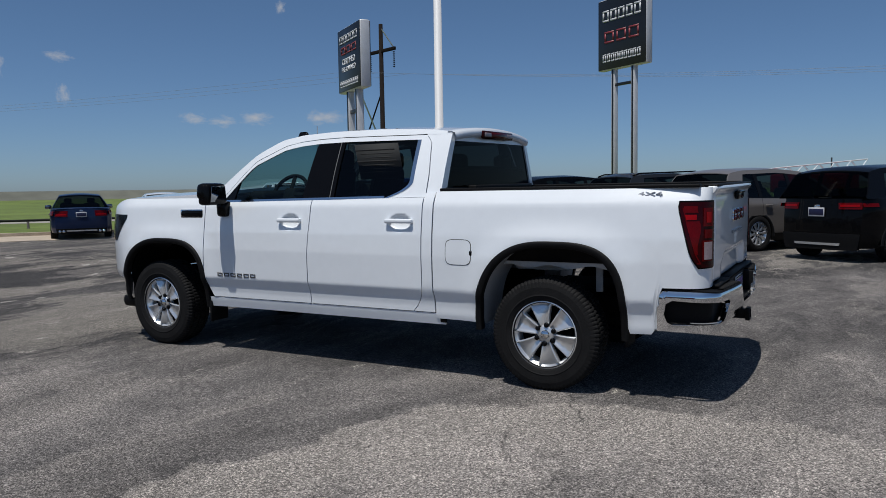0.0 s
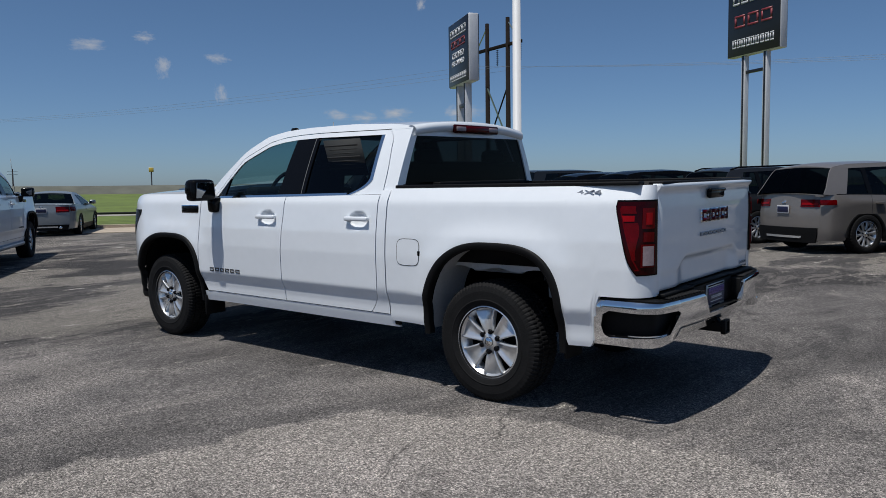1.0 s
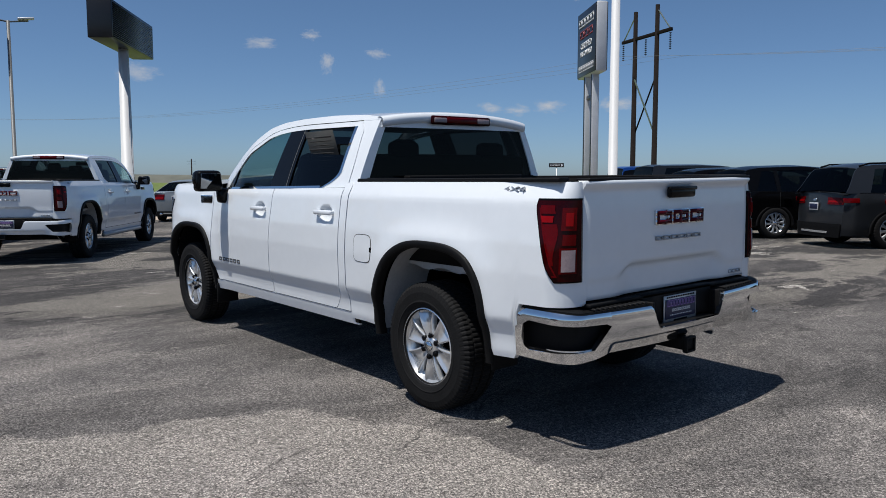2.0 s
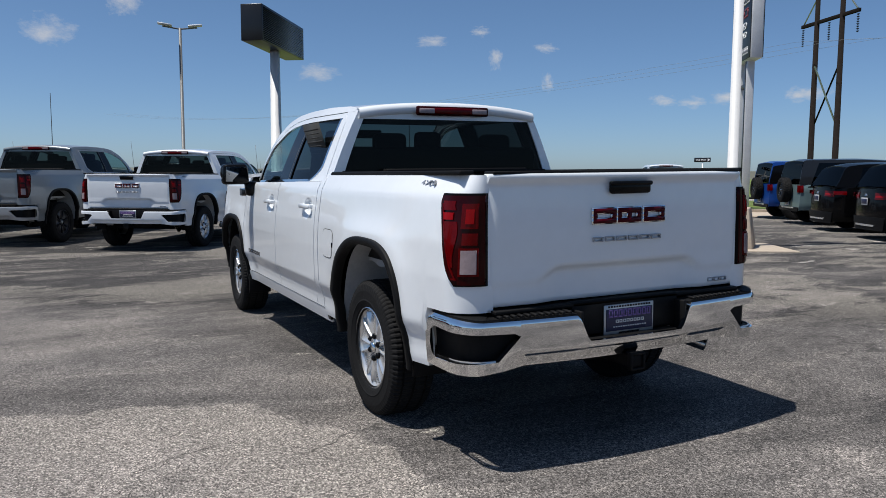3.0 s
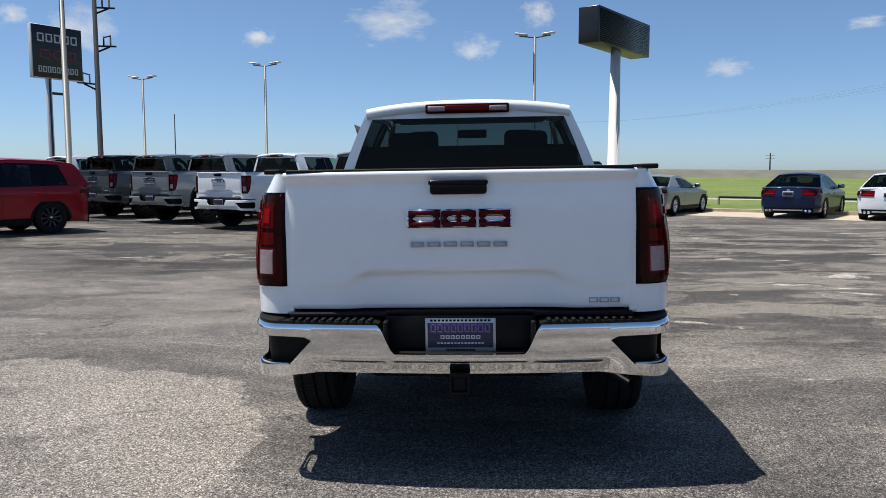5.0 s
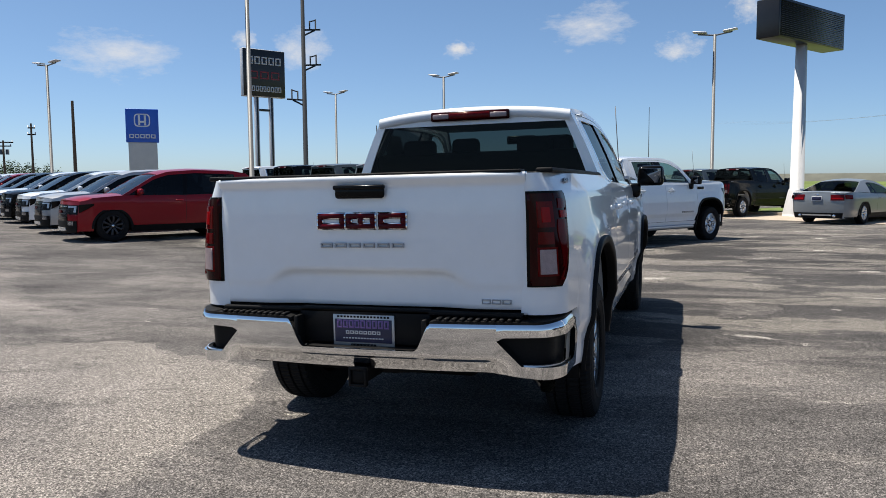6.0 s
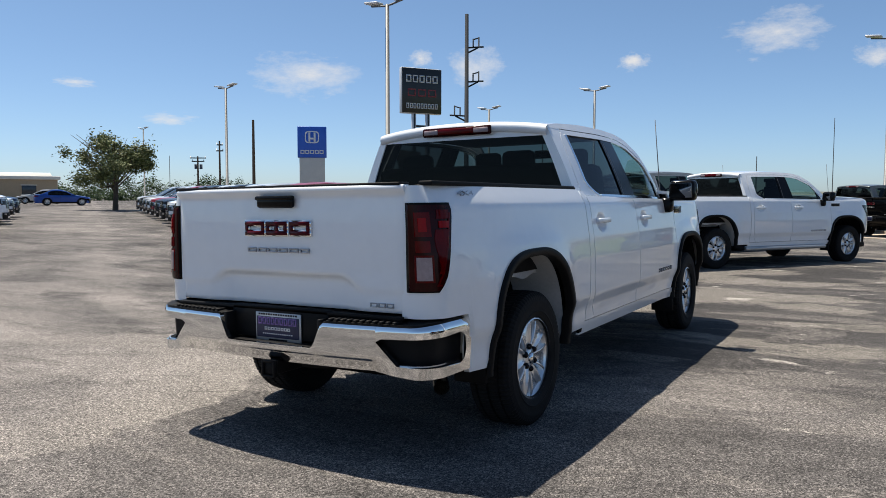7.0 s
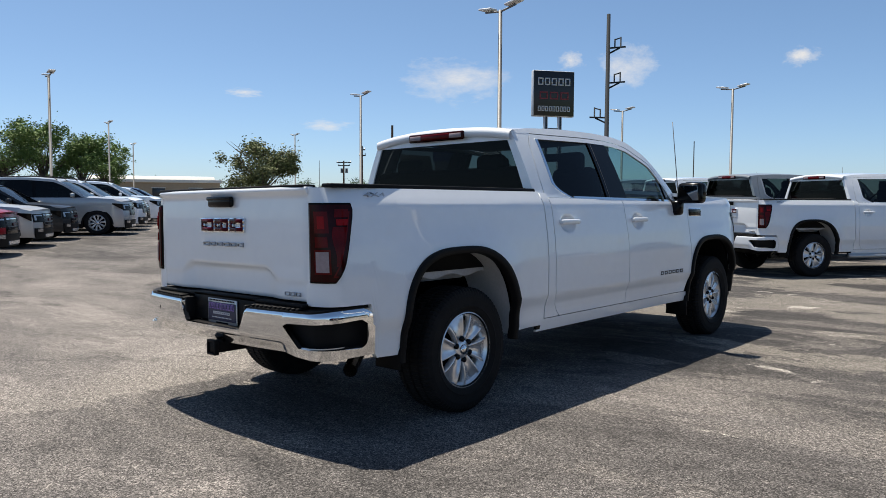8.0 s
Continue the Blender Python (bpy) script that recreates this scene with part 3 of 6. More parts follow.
    part("roof", top_sheet(-2.30, -0.80, lambda x: green_y(x, ROOFZ(x)) + 0.001, ROOFZ, 0.042, 28, 20, (0, 0, -0.02)), body, T)
    ws = part("windscreen", facing(top_sheet(-3.10, -2.28, lambda x: green_y(x, ROOFZ(x)) - 0.01, lambda x: ROOFZ(x) - 0.006, 0.060, 16, 16, None), (-1, 0, 1)), CLEARG, T)
    part("cowl", box(-3.12, 0, 1.33, 0.16, 1.66, 0.05, 0.02), PLASTIC, T)
    part("roof_aerial", box(-2.44, -0.40, 1.868, 0.15, 0.04, 0.060, 0.016, (0.5, 0.4)), GLOSSBLACK, T)
    part("whip_aerial", tube([(-3.28, 0.79, 1.33), (-3.275, 0.788, 1.36), (-3.21, 0.755, 2.05)], [0.012, 0.005, 0.0035], 6), mat_dark_badge, T, "slim dark fender aerial")
    # rear lip of the roof with the high brake lamp
    P = np.zeros((7, 31, 3))
    for i, (dx, dz) in enumerate(((-0.02, 0.012), (0.02, 0.008), (0.045, -0.004), (0.052, -0.03), (0.045, -0.06), (0.01, -0.066), (-0.03, -0.062))):
        for j in range(31):
            q = 2 * j / 30 - 1
            P[i, j] = -0.80 + dx - 0.02 * q * q, q * (green_y(-0.8, 1.79) + 0.002 - 0.0 * dx), 1.808 + 0.042 * (1 - q * q) + dz - 0.008 * q ** 6
    lip = part("roof_lip", sheet(P, None), body, T)
    br = part("brake_lamp", box(-0.750, 0, 1.797, 0.03, 0.560, 0.064, 0.012), LENSD, lip, "long red high brake lamp")
    part("lamp_lens", box(-0.740, 0, 1.797, 0.022, 0.29, 0.040, 0.005), LENS, br)
    for s_ in (-1, 1):
        part("cargo_lamp", box(-0.740, s_ * 0.205, 1.796, 0.022, 0.115, 0.034, 0.005), CLEAR, br)
    # cab back: pane, its frame and the panel under it
    back = lambda y, z: -0.80 + 0.03 * (1 - (y / 0.85) ** 2) - 0.02 * (z - 1.4)
    def back_sheet(y0, y1, z0, z1, out, ny=16, nz=6, inn=None):
        P = np.zeros((ny + 1, nz + 1, 3))
        for i in range(ny + 1):
            for j in range(nz + 1):
                z = z0 + (z1 - z0) * j / nz
                a = green_y(-0.8, z)
                y = (y0 + (y1 - y0) * i / ny) * a
                P[i, j] = back(y, z) + out, y, z
        return sheet(P, inn)
    part("rear_pane", facing(back_sheet(-0.93, 0.93, 1.385, 1.752, -0.012), (1, 0, 0)), TINTR, T, "dark rear pane")
    fr = join(back_sheet(-1, -0.915, 1.30, 1.80, 0, 4, 12, (-0.03, 0, 0)), back_sheet(0.915, 1, 1.30, 1.80, 0, 4, 12, (-0.03, 0, 0)), back_sheet(-0.915, 0.915, 1.738, 1.82, -0.002, 16, 4, (-0.03, 0, 0)), back_sheet(-0.915, 0.915, 0.95, 1.375, 0, 16, 6, (-0.03, 0, 0)))
    part("cab_back", fr, body, T)
    part("pane_seal", join(back_sheet(-0.935, 0.935, 1.37, 1.392, 0.003, 16, 1, (-0.01, 0, 0))), PLASTIC, T)
    # bed inside
    part("bed_floor", join(box(0.12, 0, 0.86, 1.86, 1.56, 0.03), box(-0.74, 0, 1.11, 0.04, 1.6, 0.52, 0.01), box(0.12, -0.80, 1.12, 1.8, 0.03, 0.5), box(0.12, 0.80, 1.12, 1.8, 0.03, 0.5)), PLASTIC, T, "black bed liner")
    part("bulkhead_cap", box(-0.72, 0.02, 1.388, 0.07, 1.10, 0.03, 0.008), PLASTIC, T)
    # tailgate with its pressed shape
    gate(T, body)
    bumper(T)
    front_end(T, body)
    cabin(T)
    part("underbody", join(box(-1.7, 0, 0.46, 5.0, 0.9, 0.16, 0.03), box(0.2, 0, 0.55, 1.1, 1.0, 0.12, 0.03), box(0.0, 0, 0.39, 0.16, 1.4, 0.13, 0.05), box(-1.9, 0, 0.55, 2.4, 1.8, 0.10, 0.02), box(0.92, 0, 0.66, 0.22, 1.5, 0.18, 0.03)), UNDER, T)
    part("spare_wheel", moved(lathe([(0.16, -0.10), (0.36, -0.11), (0.385, 0), (0.36, 0.11), (0.16, 0.10)], 32), pose(0.78 - 0.22, 0, 0.52, 90, 0, 0)), RUBBER, T)
    for side in (-1, 1):
        for x in (0.012, -3.745):
            add_wheel(WHEEL, T, x, side * 0.825, 0.384, side, 7 * side + x)
    return T


def gate(T, body):
    def crease(y):
        return 0.945 - 0.062 * ss(0.38, 0.53, abs(y))

    P = np.zeros((61, 49, 3))
    for i in range(61):
        y = -0.7655 + 1.531 * i / 60
        for j in range(49):
            z = 0.765 + 0.605 * j / 48
            c = crease(y)
            x = 1.075 - (0.034 - 0.028 * ss(0.36, 0.54, abs(y))) * (1 - ss(c - 0.038, c, z)) + 0.030 * ss(1.315, 1.36, z) - 0.012 * ss(1.355, 1.37, z) + 0.020 * (1 - (y / 0.762) ** 2)
            x += 0.006 * math.sin(math.pi * (z - 0.95) / 0.38) if z > 0.95 else 0
            edge = min(0.7655 - abs(y), z - 0.765)
            x -= 0.010 * (1 - ss(0.0, 0.012, edge))
            P[i, j] = x, y, z
    g = part("tailgate", sheet(P, (-0.04, 0, 0)), body, T)
    top = box(1.055, 0, 1.374, 0.09, 1.50, 0.016, 0.005)
    part("tailgate_cap", top, PLASTIC, g)
    xg = 1.104
    h = part("tailgate_handle", join(box(xg + 0.012, 0.003, 1.298, 0.03, 0.245, 0.062, 0.014, (1, 1)), box(xg + 0.020, 0.003, 1.318, 0.026, 0.255, 0.022, 0.008)), GLOSSBLACK, g)
    # the emblem: three plain red rings with a bright border; the model words as small rings
    for y0, y1, bar in ((-0.216, -0.078, False), (-0.069, 0.076, True), (0.092, 0.226, False)):
        e = part("emblem_border", plain_ring(y0 - 0.003, y1 + 0.003, 1.124, 1.204, 0.031, lambda u, w, du, dw: box(xg + 0.002, u, w, 0.016, du, dw), bar), CHROME, g)
        part("emblem_face", plain_ring(y0 + 0.002, y1 - 0.002, 1.129, 1.199, 0.021, lambda u, w, du, dw: box(xg + 0.010, u, w, 0.006, du, dw), bar), EMBLEMRED, e)
    for vf in letter_rings(-0.214, 0.216, 1.040, 1.063, xg + 0.001, 6, 0.010, 0.20, 0.0065):
        part("badge_letter", vf, mat_badge, g)
    for vf in letter_rings(0.560, 0.700, 0.790, 0.811, 1.078, 3, 0.010, 0.16, 0.004):
        part("badge_letter", vf, mat_badge, g)


BUMP_X = lambda y: 1.190 - 0.055 * (y / 0.75) ** 2


def bumper_point(s):
    """Plan of the bumper: s is the length from the middle, out to the side."""
    if s < 0.80:
        return BUMP_X(s), s
    f = (s - 0.80) / 0.22
    if f < 1:
        a = f * math.pi / 2
        return 1.1274 - 0.150 * (1 - math.cos(a)), 0.80 + 0.122 * math.sin(a)
    return 0.9774 - 0.72 * (s - 1.02), 0.922 + 0.02 * (s - 1.02)


def bumper(T):
    top = lambda s: 0.712 - 0.126 * (1 - ss(0.275, 0.355, s)) + 0.012 * ss(0.8, 1.0, s) - 0.10 * ss(1.22, 1.31, s)
    bot = lambda s: 0.493 - 0.022 * ss(0.6, 0.9, s)
    ht = lambda s: np.interp(s, [0.645, 0.675, 1.18, 1.235, 1.25], [0.640, 0.655, 0.668, 0.645, 0.58])
    hb = lambda s: np.interp(s, [0.645, 0.75, 1.18, 1.23, 1.25], [0.640, 0.53, 0.515, 0.530, 0.58])
    B = thing_part("rear_bumper", T)
    for side in (-1, 1):
        def band(s0, s1, lo, hi, ns, nz, out=0.0, inn=0.03):
            P = np.zeros((ns + 1, nz + 1, 3))
            for i in range(ns + 1):
                s = s0 + (s1 - s0) * i / ns
                x, y = bumper_point(s)
                x2, y2 = bumper_point(s + 0.01)
                nx_, ny_ = y2 - y, x - x2
                k = math.hypot(nx_, ny_)
                for j in range(nz + 1):
                    z = lo(s) + (hi(s) - lo(s)) * j / nz
                    bulge = 0.012 * math.sin(math.pi * np.clip((z - 0.45) / 0.42, 0, 1)) - 0.012 * float(ss(0.700, 0.724, z)) - 0.010 * float(ss(0.556, 0.549, z)) * float(ss(0.66, 0.60, s))
                    low = 0.030 * (1 - ss(0.48, 0.575, z)) * (1 - ss(0.6, 0.75, s))
                    o = out + bulge - low
                    P[i, j] = x + o * nx_ / k, side * (y + o * ny_ / k), z
            return sheet(P, (-inn, -side * inn * (1 if s0 > 0.9 else 0), 0))
        part("chrome_face", join(band(0.0, 0.645, bot, top, 44, 22), band(0.645, 1.25, ht, top, 40, 4), band(0.645, 1.25, bot, hb, 40, 4), band(1.25, 1.31, bot, top, 4, 10)), CHROME, B)
        part("step_pocket", band(0.64, 1.26, lambda s: 0.485, lambda s: 0.685, 24, 4, -0.055), PLASTIC, B, "black corner step pocket")
        part("step_tread", band(0.74, 1.14, lambda s: 0.500, lambda s: 0.528, 20, 2, -0.010, 0.05), PLASTIC, B)
        part("step_edge", band(0.76, 1.02, lambda s: 0.528, lambda s: 0.534, 16, 1, -0.014, 0.01), ALLOY, B)
        # ribbed top pad
        P = np.zeros((41, 2, 3))
        pad = []
        for i in range(41):
            s = 0.345 + (1.28 - 0.345) * i / 40
            x, y = bumper_point(s)
            pad.append([(x - 0.005, side * (y - 0.004 * (s > 0.9)), top(s) + 0.010), (x - (0.16 if s < 0.8 else 0.08), side * (y - (0.0 if s < 0.8 else 0.07)), top(s) + 0.022)])
        part("top_pad", sheet(np.array(pad), (0, 0, -0.03)), PLASTIC, B)
        for k in range(11):
            y = 0.385 + 0.035 * k
            part("pad_rib", box(BUMP_X(y) - 0.035, side * y, 0.729, 0.07, 0.020, 0.014, 0.004, seg=1), PLASTIC, B)
        part("pad_slope", box(1.125, side * 0.318, 0.650, 0.10, 0.02, 0.15, 0.005), PLASTIC, B)
    part("plate_recess", join(box(1.085, 0, 0.675, 0.05, 0.66, 0.17, 0.01), box(1.12, 0, 0.580, 0.12, 0.56, 0.012, 0.003), box(1.06, 0, 0.745, 0.10, 1.5, 0.018, 0.004)), PLASTIC, B)
    pl = part("number_plate", box(1.118, 0.004, 0.652, 0.008, 0.308, 0.156, 0.003), mat_badge, T, "blue dealer plate in a pale frame")
    part("plate_field", box(1.1235, 0.004, 0.655, 0.005, 0.286, 0.108, 0.001), PLATEBLUE, pl)
    for vf in letter_rings(-0.128, 0.136, 0.668, 0.706, 1.1265, 9, 0.003, 0.16, 0.007):
        part("plate_mark", vf, PLATEPINK, pl)
    for vf in letter_rings(-0.085, 0.093, 0.640, 0.656, 1.1265, 8, 0.003, 0.2, 0.0045):
        part("plate_mark", vf, PLATEWHITE, pl)
    for vf in letter_bars(-0.10, 0.108, 0.618, 0.624, 1.1265, 14, 0.003, 0.3):
        part("plate_mark", vf, PLATEWHITE, pl)
    for vf in letter_bars(-0.13, 0.138, 0.716, 0.725, 1.1235, 16, 0.003, 0.35):
        part("plate_mark", vf, GLOSSBLACK, pl)
    for vf in letter_rings(-0.06, 0.068, 0.579, 0.594, 1.1235, 9, 0.003, 0.2, 0.004):
        part("plate_mark", vf, GLOSSBLACK, pl)
    hitch = part("tow_hitch", join(box(1.08, 0.0, 0.455, 0.22, 0.066, 0.066, 0.008), box(0.97, 0, 0.485, 0.10, 0.16, 0.05, 0.01)), PLASTIC, T)
    part("receiver_collar", join(box(1.185, 0, 0.493, 0.03, 0.085, 0.014, 0.004), box(1.185, 0, 0.417, 0.03, 0.085, 0.012, 0.004), box(1.185, -0.038, 0.455, 0.03, 0.012, 0.08, 0.004), box(1.185, 0.038, 0.455, 0.03, 0.012, 0.08, 0.004)), PLASTIC, hitch)
    part("exhaust_pipe", tube([(0.15, 0.56, 0.44), (0.50, 0.60, 0.455), (0.66, 0.68, 0.435), (0.84, 0.81, 0.375)], 0.040, 16, False), mat_pipe, T)


def thing_part(name, parent):
    ob = new(name)
    ob.parent = parent
    ob.empty_display_size = 0.1
    return ob


def front_end(T, body):
    P = np.zeros((25, 13, 3))
    for i in range(25):
        q = 2 * i / 24 - 1
        for j in range(13):
            z = 0.60 + 0.62 * j / 12
            w = side_y(-4.545, min(z, 1.2))
            P[i, j] = -4.545 - 0.10 * (1 - q * q) + 0.04 * ss(1.12, 1.22, z), q * w, z
    part("grille", sheet(P, (0.05, 0, 0)), GLOSSBLACK, T)
    for side in (-1, 1):
        part("headlight", strip(-4.552, lambda z: -4.14 - 1.0 * np.clip(1.17 - z, 0, 0.3), 0.95, 1.195, lambda x, z: side_y(x, z) + 0.006, 10, 8, side), GLOSSBLACK, T, "smoked headlamp")
    Q = np.zeros((33, 6, 3))
    for i in range(33):
        q = 2 * i / 32 - 1
        for j in range(6):
            z = 0.41 + 0.18 * j / 5
            Q[i, j] = -4.17 - 0.36 * (1 - abs(q) ** 6) - 0.12 * (1 - q * q), q * 0.935, z
    part("front_bumper", sheet(Q, (0.05, 0, 0)), CHROME, T)
    part("front_valance", box(-4.22, 0, 0.36, 0.36, 1.72, 0.12, 0.04), PLASTIC, T)


def cabin(T):
    part("cabin_tub", join(box(-1.9, 0, 0.72, 2.2, 1.72, 0.06), box(-0.84, 0, 1.02, 0.03, 1.6, 0.62), box(-1.9, -0.86, 0.98, 2.2, 0.04, 0.56), box(-1.9, 0.86, 0.98, 2.2, 0.04, 0.56)), CABIN, T)
    part("headliner", box(-1.5, 0, 1.80, 1.3, 1.20, 0.02, 0.005), mat_liner, T)
    part("dashboard", join(box(-2.96, 0, 1.20, 0.40, 1.62, 0.26, 0.07), box(-2.84, -0.40, 1.33, 0.20, 0.42, 0.12, 0.04), box(-2.78, 0.0, 1.32, 0.05, 0.26, 0.18, 0.02)), CABIN, T)
    w = part("steering_wheel", moved(join(tube([(0.19 * math.cos(t), 0.19 * math.sin(t), 0) for t in np.linspace(0, 2 * math.pi, 33)], 0.017, 8, False), box(0, 0, 0, 0.13, 0.13, 0.04, 0.02), box(0, 0, 0, 0.36, 0.035, 0.02, 0.005), box(0, -0.09, 0, 0.035, 0.18, 0.02, 0.005)), pose(-2.63, -0.40, 1.35, 0, -62, 90)), CABIN, T)
    part("rear_view_mirror", box(-2.42, 0, 1.72, 0.03, 0.26, 0.075, 0.012), GLOSSBLACK, T)
    for y in (-0.40, 0.40):
        s = part("front_seat", join(box(-2.38, y, 0.95, 0.55, 0.52, 0.16, 0.06), moved(box(0, 0, 0.30, 0.16, 0.52, 0.66, 0.07, (0.8, 0.85)), pose(-2.20, y, 0.98, 0, 12, 0))), SEAT, T)
        part("headrest", join(box(-2.02, y, 1.64, 0.10, 0.25, 0.17, 0.045), tube([(-2.05, y - 0.06, 1.5), (-2.02, y - 0.06, 1.62)], 0.008, 6), tube([(-2.05, y + 0.06, 1.5), (-2.02, y + 0.06, 1.62)], 0.008, 6)), SEAT, s)
    b = part("rear_bench", join(box(-1.15, 0, 0.95, 0.45, 1.5, 0.16, 0.05), moved(box(0, 0, 0.28, 0.14, 1.5, 0.60, 0.05), pose(-0.97, 0, 0.98, 0, 8, 0))), SEAT, T)
    for y in (-0.42, 0.42):
        part("headrest", box(-0.90, y, 1.58, 0.09, 0.25, 0.14, 0.04), SEAT, b)
    st = part("window_sticker", moved(box(0, 0, 0, 0.40, 0.002, 0.28), pose(-1.38, -0.80, 1.60, 16, 0, 0)), PAPER, T, "printed paper price sticker")
    for k in range(7):
        part("printed_line", moved(box(-0.02 + 0.01 * (k % 3), -0.003, 0.095 - 0.03 * k, 0.36 - 0.06 * (k % 3), 0.002, 0.008 if k % 3 else 0.014), pose(-1.38, -0.80, 1.60, 16, 0, 0)), PRINT, st)


mat_seal = mat("window_seal", (0.10, 0.10, 0.10), rough=0.6)
mat_badge = mat("badge_metal", (0.42, 0.43, 0.45), rough=0.3, metal=0.6)
mat_dark_badge = mat("dark_badge_metal", (0.10, 0.10, 0.105), rough=0.35, metal=0.5)
mat_mirror = mat("mirror_silver", (0.22, 0.23, 0.24), rough=0.02, metal=1.0)
mat_pipe = mat("exhaust_steel", (0.60, 0.59, 0.58), rough=0.25, metal=1.0, var=0.3, scale=20)
mat_liner = mat("headliner_cloth", (0.35, 0.34, 0.33), rough=0.9)
WHEEL = wheel_meshes(spokes=6, flared=True)


# ---- other vehicles ----
def car(name, label, category, body, m, L=4.8, W=1.9, wb=2.85, fo=0.92, R=0.36, deck=None, roof=None, cut=(0.0, 0.0), pillars=(), zb=0.24, clad=PLASTIC, group="",
        tail="wrap", alloy="bright", wr=0.74, rearglass=TINTR, sideglass=TINT, handles=True, square=0.0, spare=False, rack=False, lean=0.10, exhaust=0, lampz=None, rails=True, grille=True, hardtop=None):
    """A car: nose to -x, its middle over the origin. deck: knots of the body's upper edge; roof: knots of the glasshouse's outline from the windscreen's foot to the rear pane's foot;
    cut: where windscreen ends and rear pane begins."""
    T = thing(name, label, category, m, group)
    hw, x0, x1 = W / 2, -L / 2, L / 2
    cap = hardtop or body
    dz = soft_curve([p[0] for p in deck], [p[1] for p in deck], 0.10)
    rz = soft_curve([p[0] for p in roof], [p[1] for p in roof], 0.16 - 0.1 * square)
    xa, xd = roof[0][0], roof[-1][0]
    H = max(p[1] for p in roof)
    bz = float(dz((xa + xd) / 2))
    prof = soft_curve([zb, zb + 0.15, zb + 0.38, bz - 0.12, bz, bz + 0.3], [0.93, 0.975, 0.985, 1.0, 0.965, 0.93], 0.05)
    rnd = (0.16 - 0.10 * square)

    def Y(x, z):
        t = np.clip((abs(x) - (L / 2 - 0.55)) / 0.55, 0, 1)
        return hw * prof(z) * (1 - rnd * t ** 2.4)

    axles = (x0 + fo, x0 + fo + wb)
    Ra = R + 0.05

    def lower(x):
        z = zb + 0.02
        for xc in axles:
            if abs(x - xc) < Ra:
                z = max(z, R * 0.85 + math.sqrt(max(0, Ra * Ra - (x - xc) ** 2)) * (1.0 + 0.03))
        return z

    def end_x(y, z, s):
        q = abs(y) / hw
        back = 0.05 + 0.09 * (1 - square) * q ** 2 * 1.6
        le = lean * max(0.0, z - 0.75) if s > 0 else 0.16 * (1 - square) * max(0.0, z - 0.60) ** 1.2
        lo = 0.10 * max(0.0, 0.45 - z)
        if s < 0:
            back += 0.16 * (1 - square) * q ** 2
        return s * (L / 2 - back * q ** 1.5 - le - lo)

    xs = sorted(set(np.round(np.concatenate([np.linspace(x0, x1, 40)] + [xc - Ra * np.cos(np.linspace(0.02, math.pi - 0.02, 26)) for xc in axles]), 4)))
    for side in (-1, 1):
        P = np.zeros((len(xs), 11, 3))
        for i, x in enumerate(xs):
            b, t = lower(x), float(dz(x))
            for j in range(11):
                z = b + (t - b) * j / 10
                y = float(Y(x, z))
                xx = x
                if x > x1 - 0.3:
                    xx = x1 - 0.3 + (x - x1 + 0.3) / 0.3 * (end_x(y, z, 1) - x1 + 0.3)
                if x < x0 + 0.5:
                    xx = x0 + 0.5 - (x0 + 0.5 - x) / 0.5 * (x0 + 0.5 - end_x(y, z, -1))
                P[i, j] = xx, side * y, z
        bs = part("body_side", sheet(P, (0, -side * 0.03, 0)), body, T)
        for xc in axles:
            rim = np.array([[(xc + r * math.cos(t), side * (float(Y(xc + r * math.cos(t), 0.5)) + o), R * 0.85 + 1.03 * r * math.sin(t)) for r, o in ((Ra + 0.05, -0.004), (Ra + 0.045, 0.010), (Ra - 0.012, 0.010), (Ra - 0.015, -0.08))] for t in np.linspace(0, math.pi, 25)])
            part("arch_trim", sheet(rim), clad, bs)
            well = np.array([[(xc + Ra * math.cos(t), side * yy, R * 0.85 + Ra * math.sin(t)) for yy in (hw * 0.95, hw * 0.55)] for t in np.linspace(0, math.pi, 17)])
            part("wheel_well", sheet(well), UNDER, bs)
        part("sill_trim", strip(axles[0] + Ra, axles[1] - Ra, zb - 0.02, zb + 0.13, lambda x, z: Y(x, z) + 0.006, 8, 2, side), clad, bs)
        for xg in pillars:
            part("door_gap", strip(xg - 0.004, xg + 0.004, zb + 0.16, lambda x: dz(x), lambda x, z: Y(x, z) + 0.0015, 1, 10, side, 0), GAP, bs)
            if handles:
                part("door_handle", box(xg - 0.16, side * (float(Y(xg, bz - 0.13)) + 0.018), bz - 0.13, 0.19, 0.025, 0.03, 0.008, seg=1), body, bs)
        # glasshouse side
        wbelt, hr = float(Y(0, bz)) - 0.015, H - bz
        gy = lambda x, z: wbelt - (wbelt - hw * wr) * np.clip((z - bz) / hr, 0, 1.05) ** 1.15
        lo = lambda x: np.minimum(dz(x), rz(x) - 0.002)
        part("side_window", facing(strip(xa, xd, lo, lambda x: rz(x), lambda x, z: gy(x, z) - 0.008, 36, 6, side, 0), (0, side, 0)), sideglass, T)
        part("roof_side", strip(xa - 0.02, xd + 0.02, lambda x: np.maximum(lo(x), rz(x) - 0.075 - 0.05 * ss(xd - 0.5, xd, x)), lambda x: rz(x) + 0.004, gy, 48, 3, side), cap, T)
        for k, xg in enumerate(pillars):
            part("window_pillar", strip(lambda z: xg - 0.05 + 0.10 * (z - bz), lambda z: xg + 0.05 + 0.10 * (z - bz), lo, lambda x: rz(x) - 0.06, lambda x, z: gy(x, z) - 0.003, 2, 5, side), GLOSSBLACK, T)
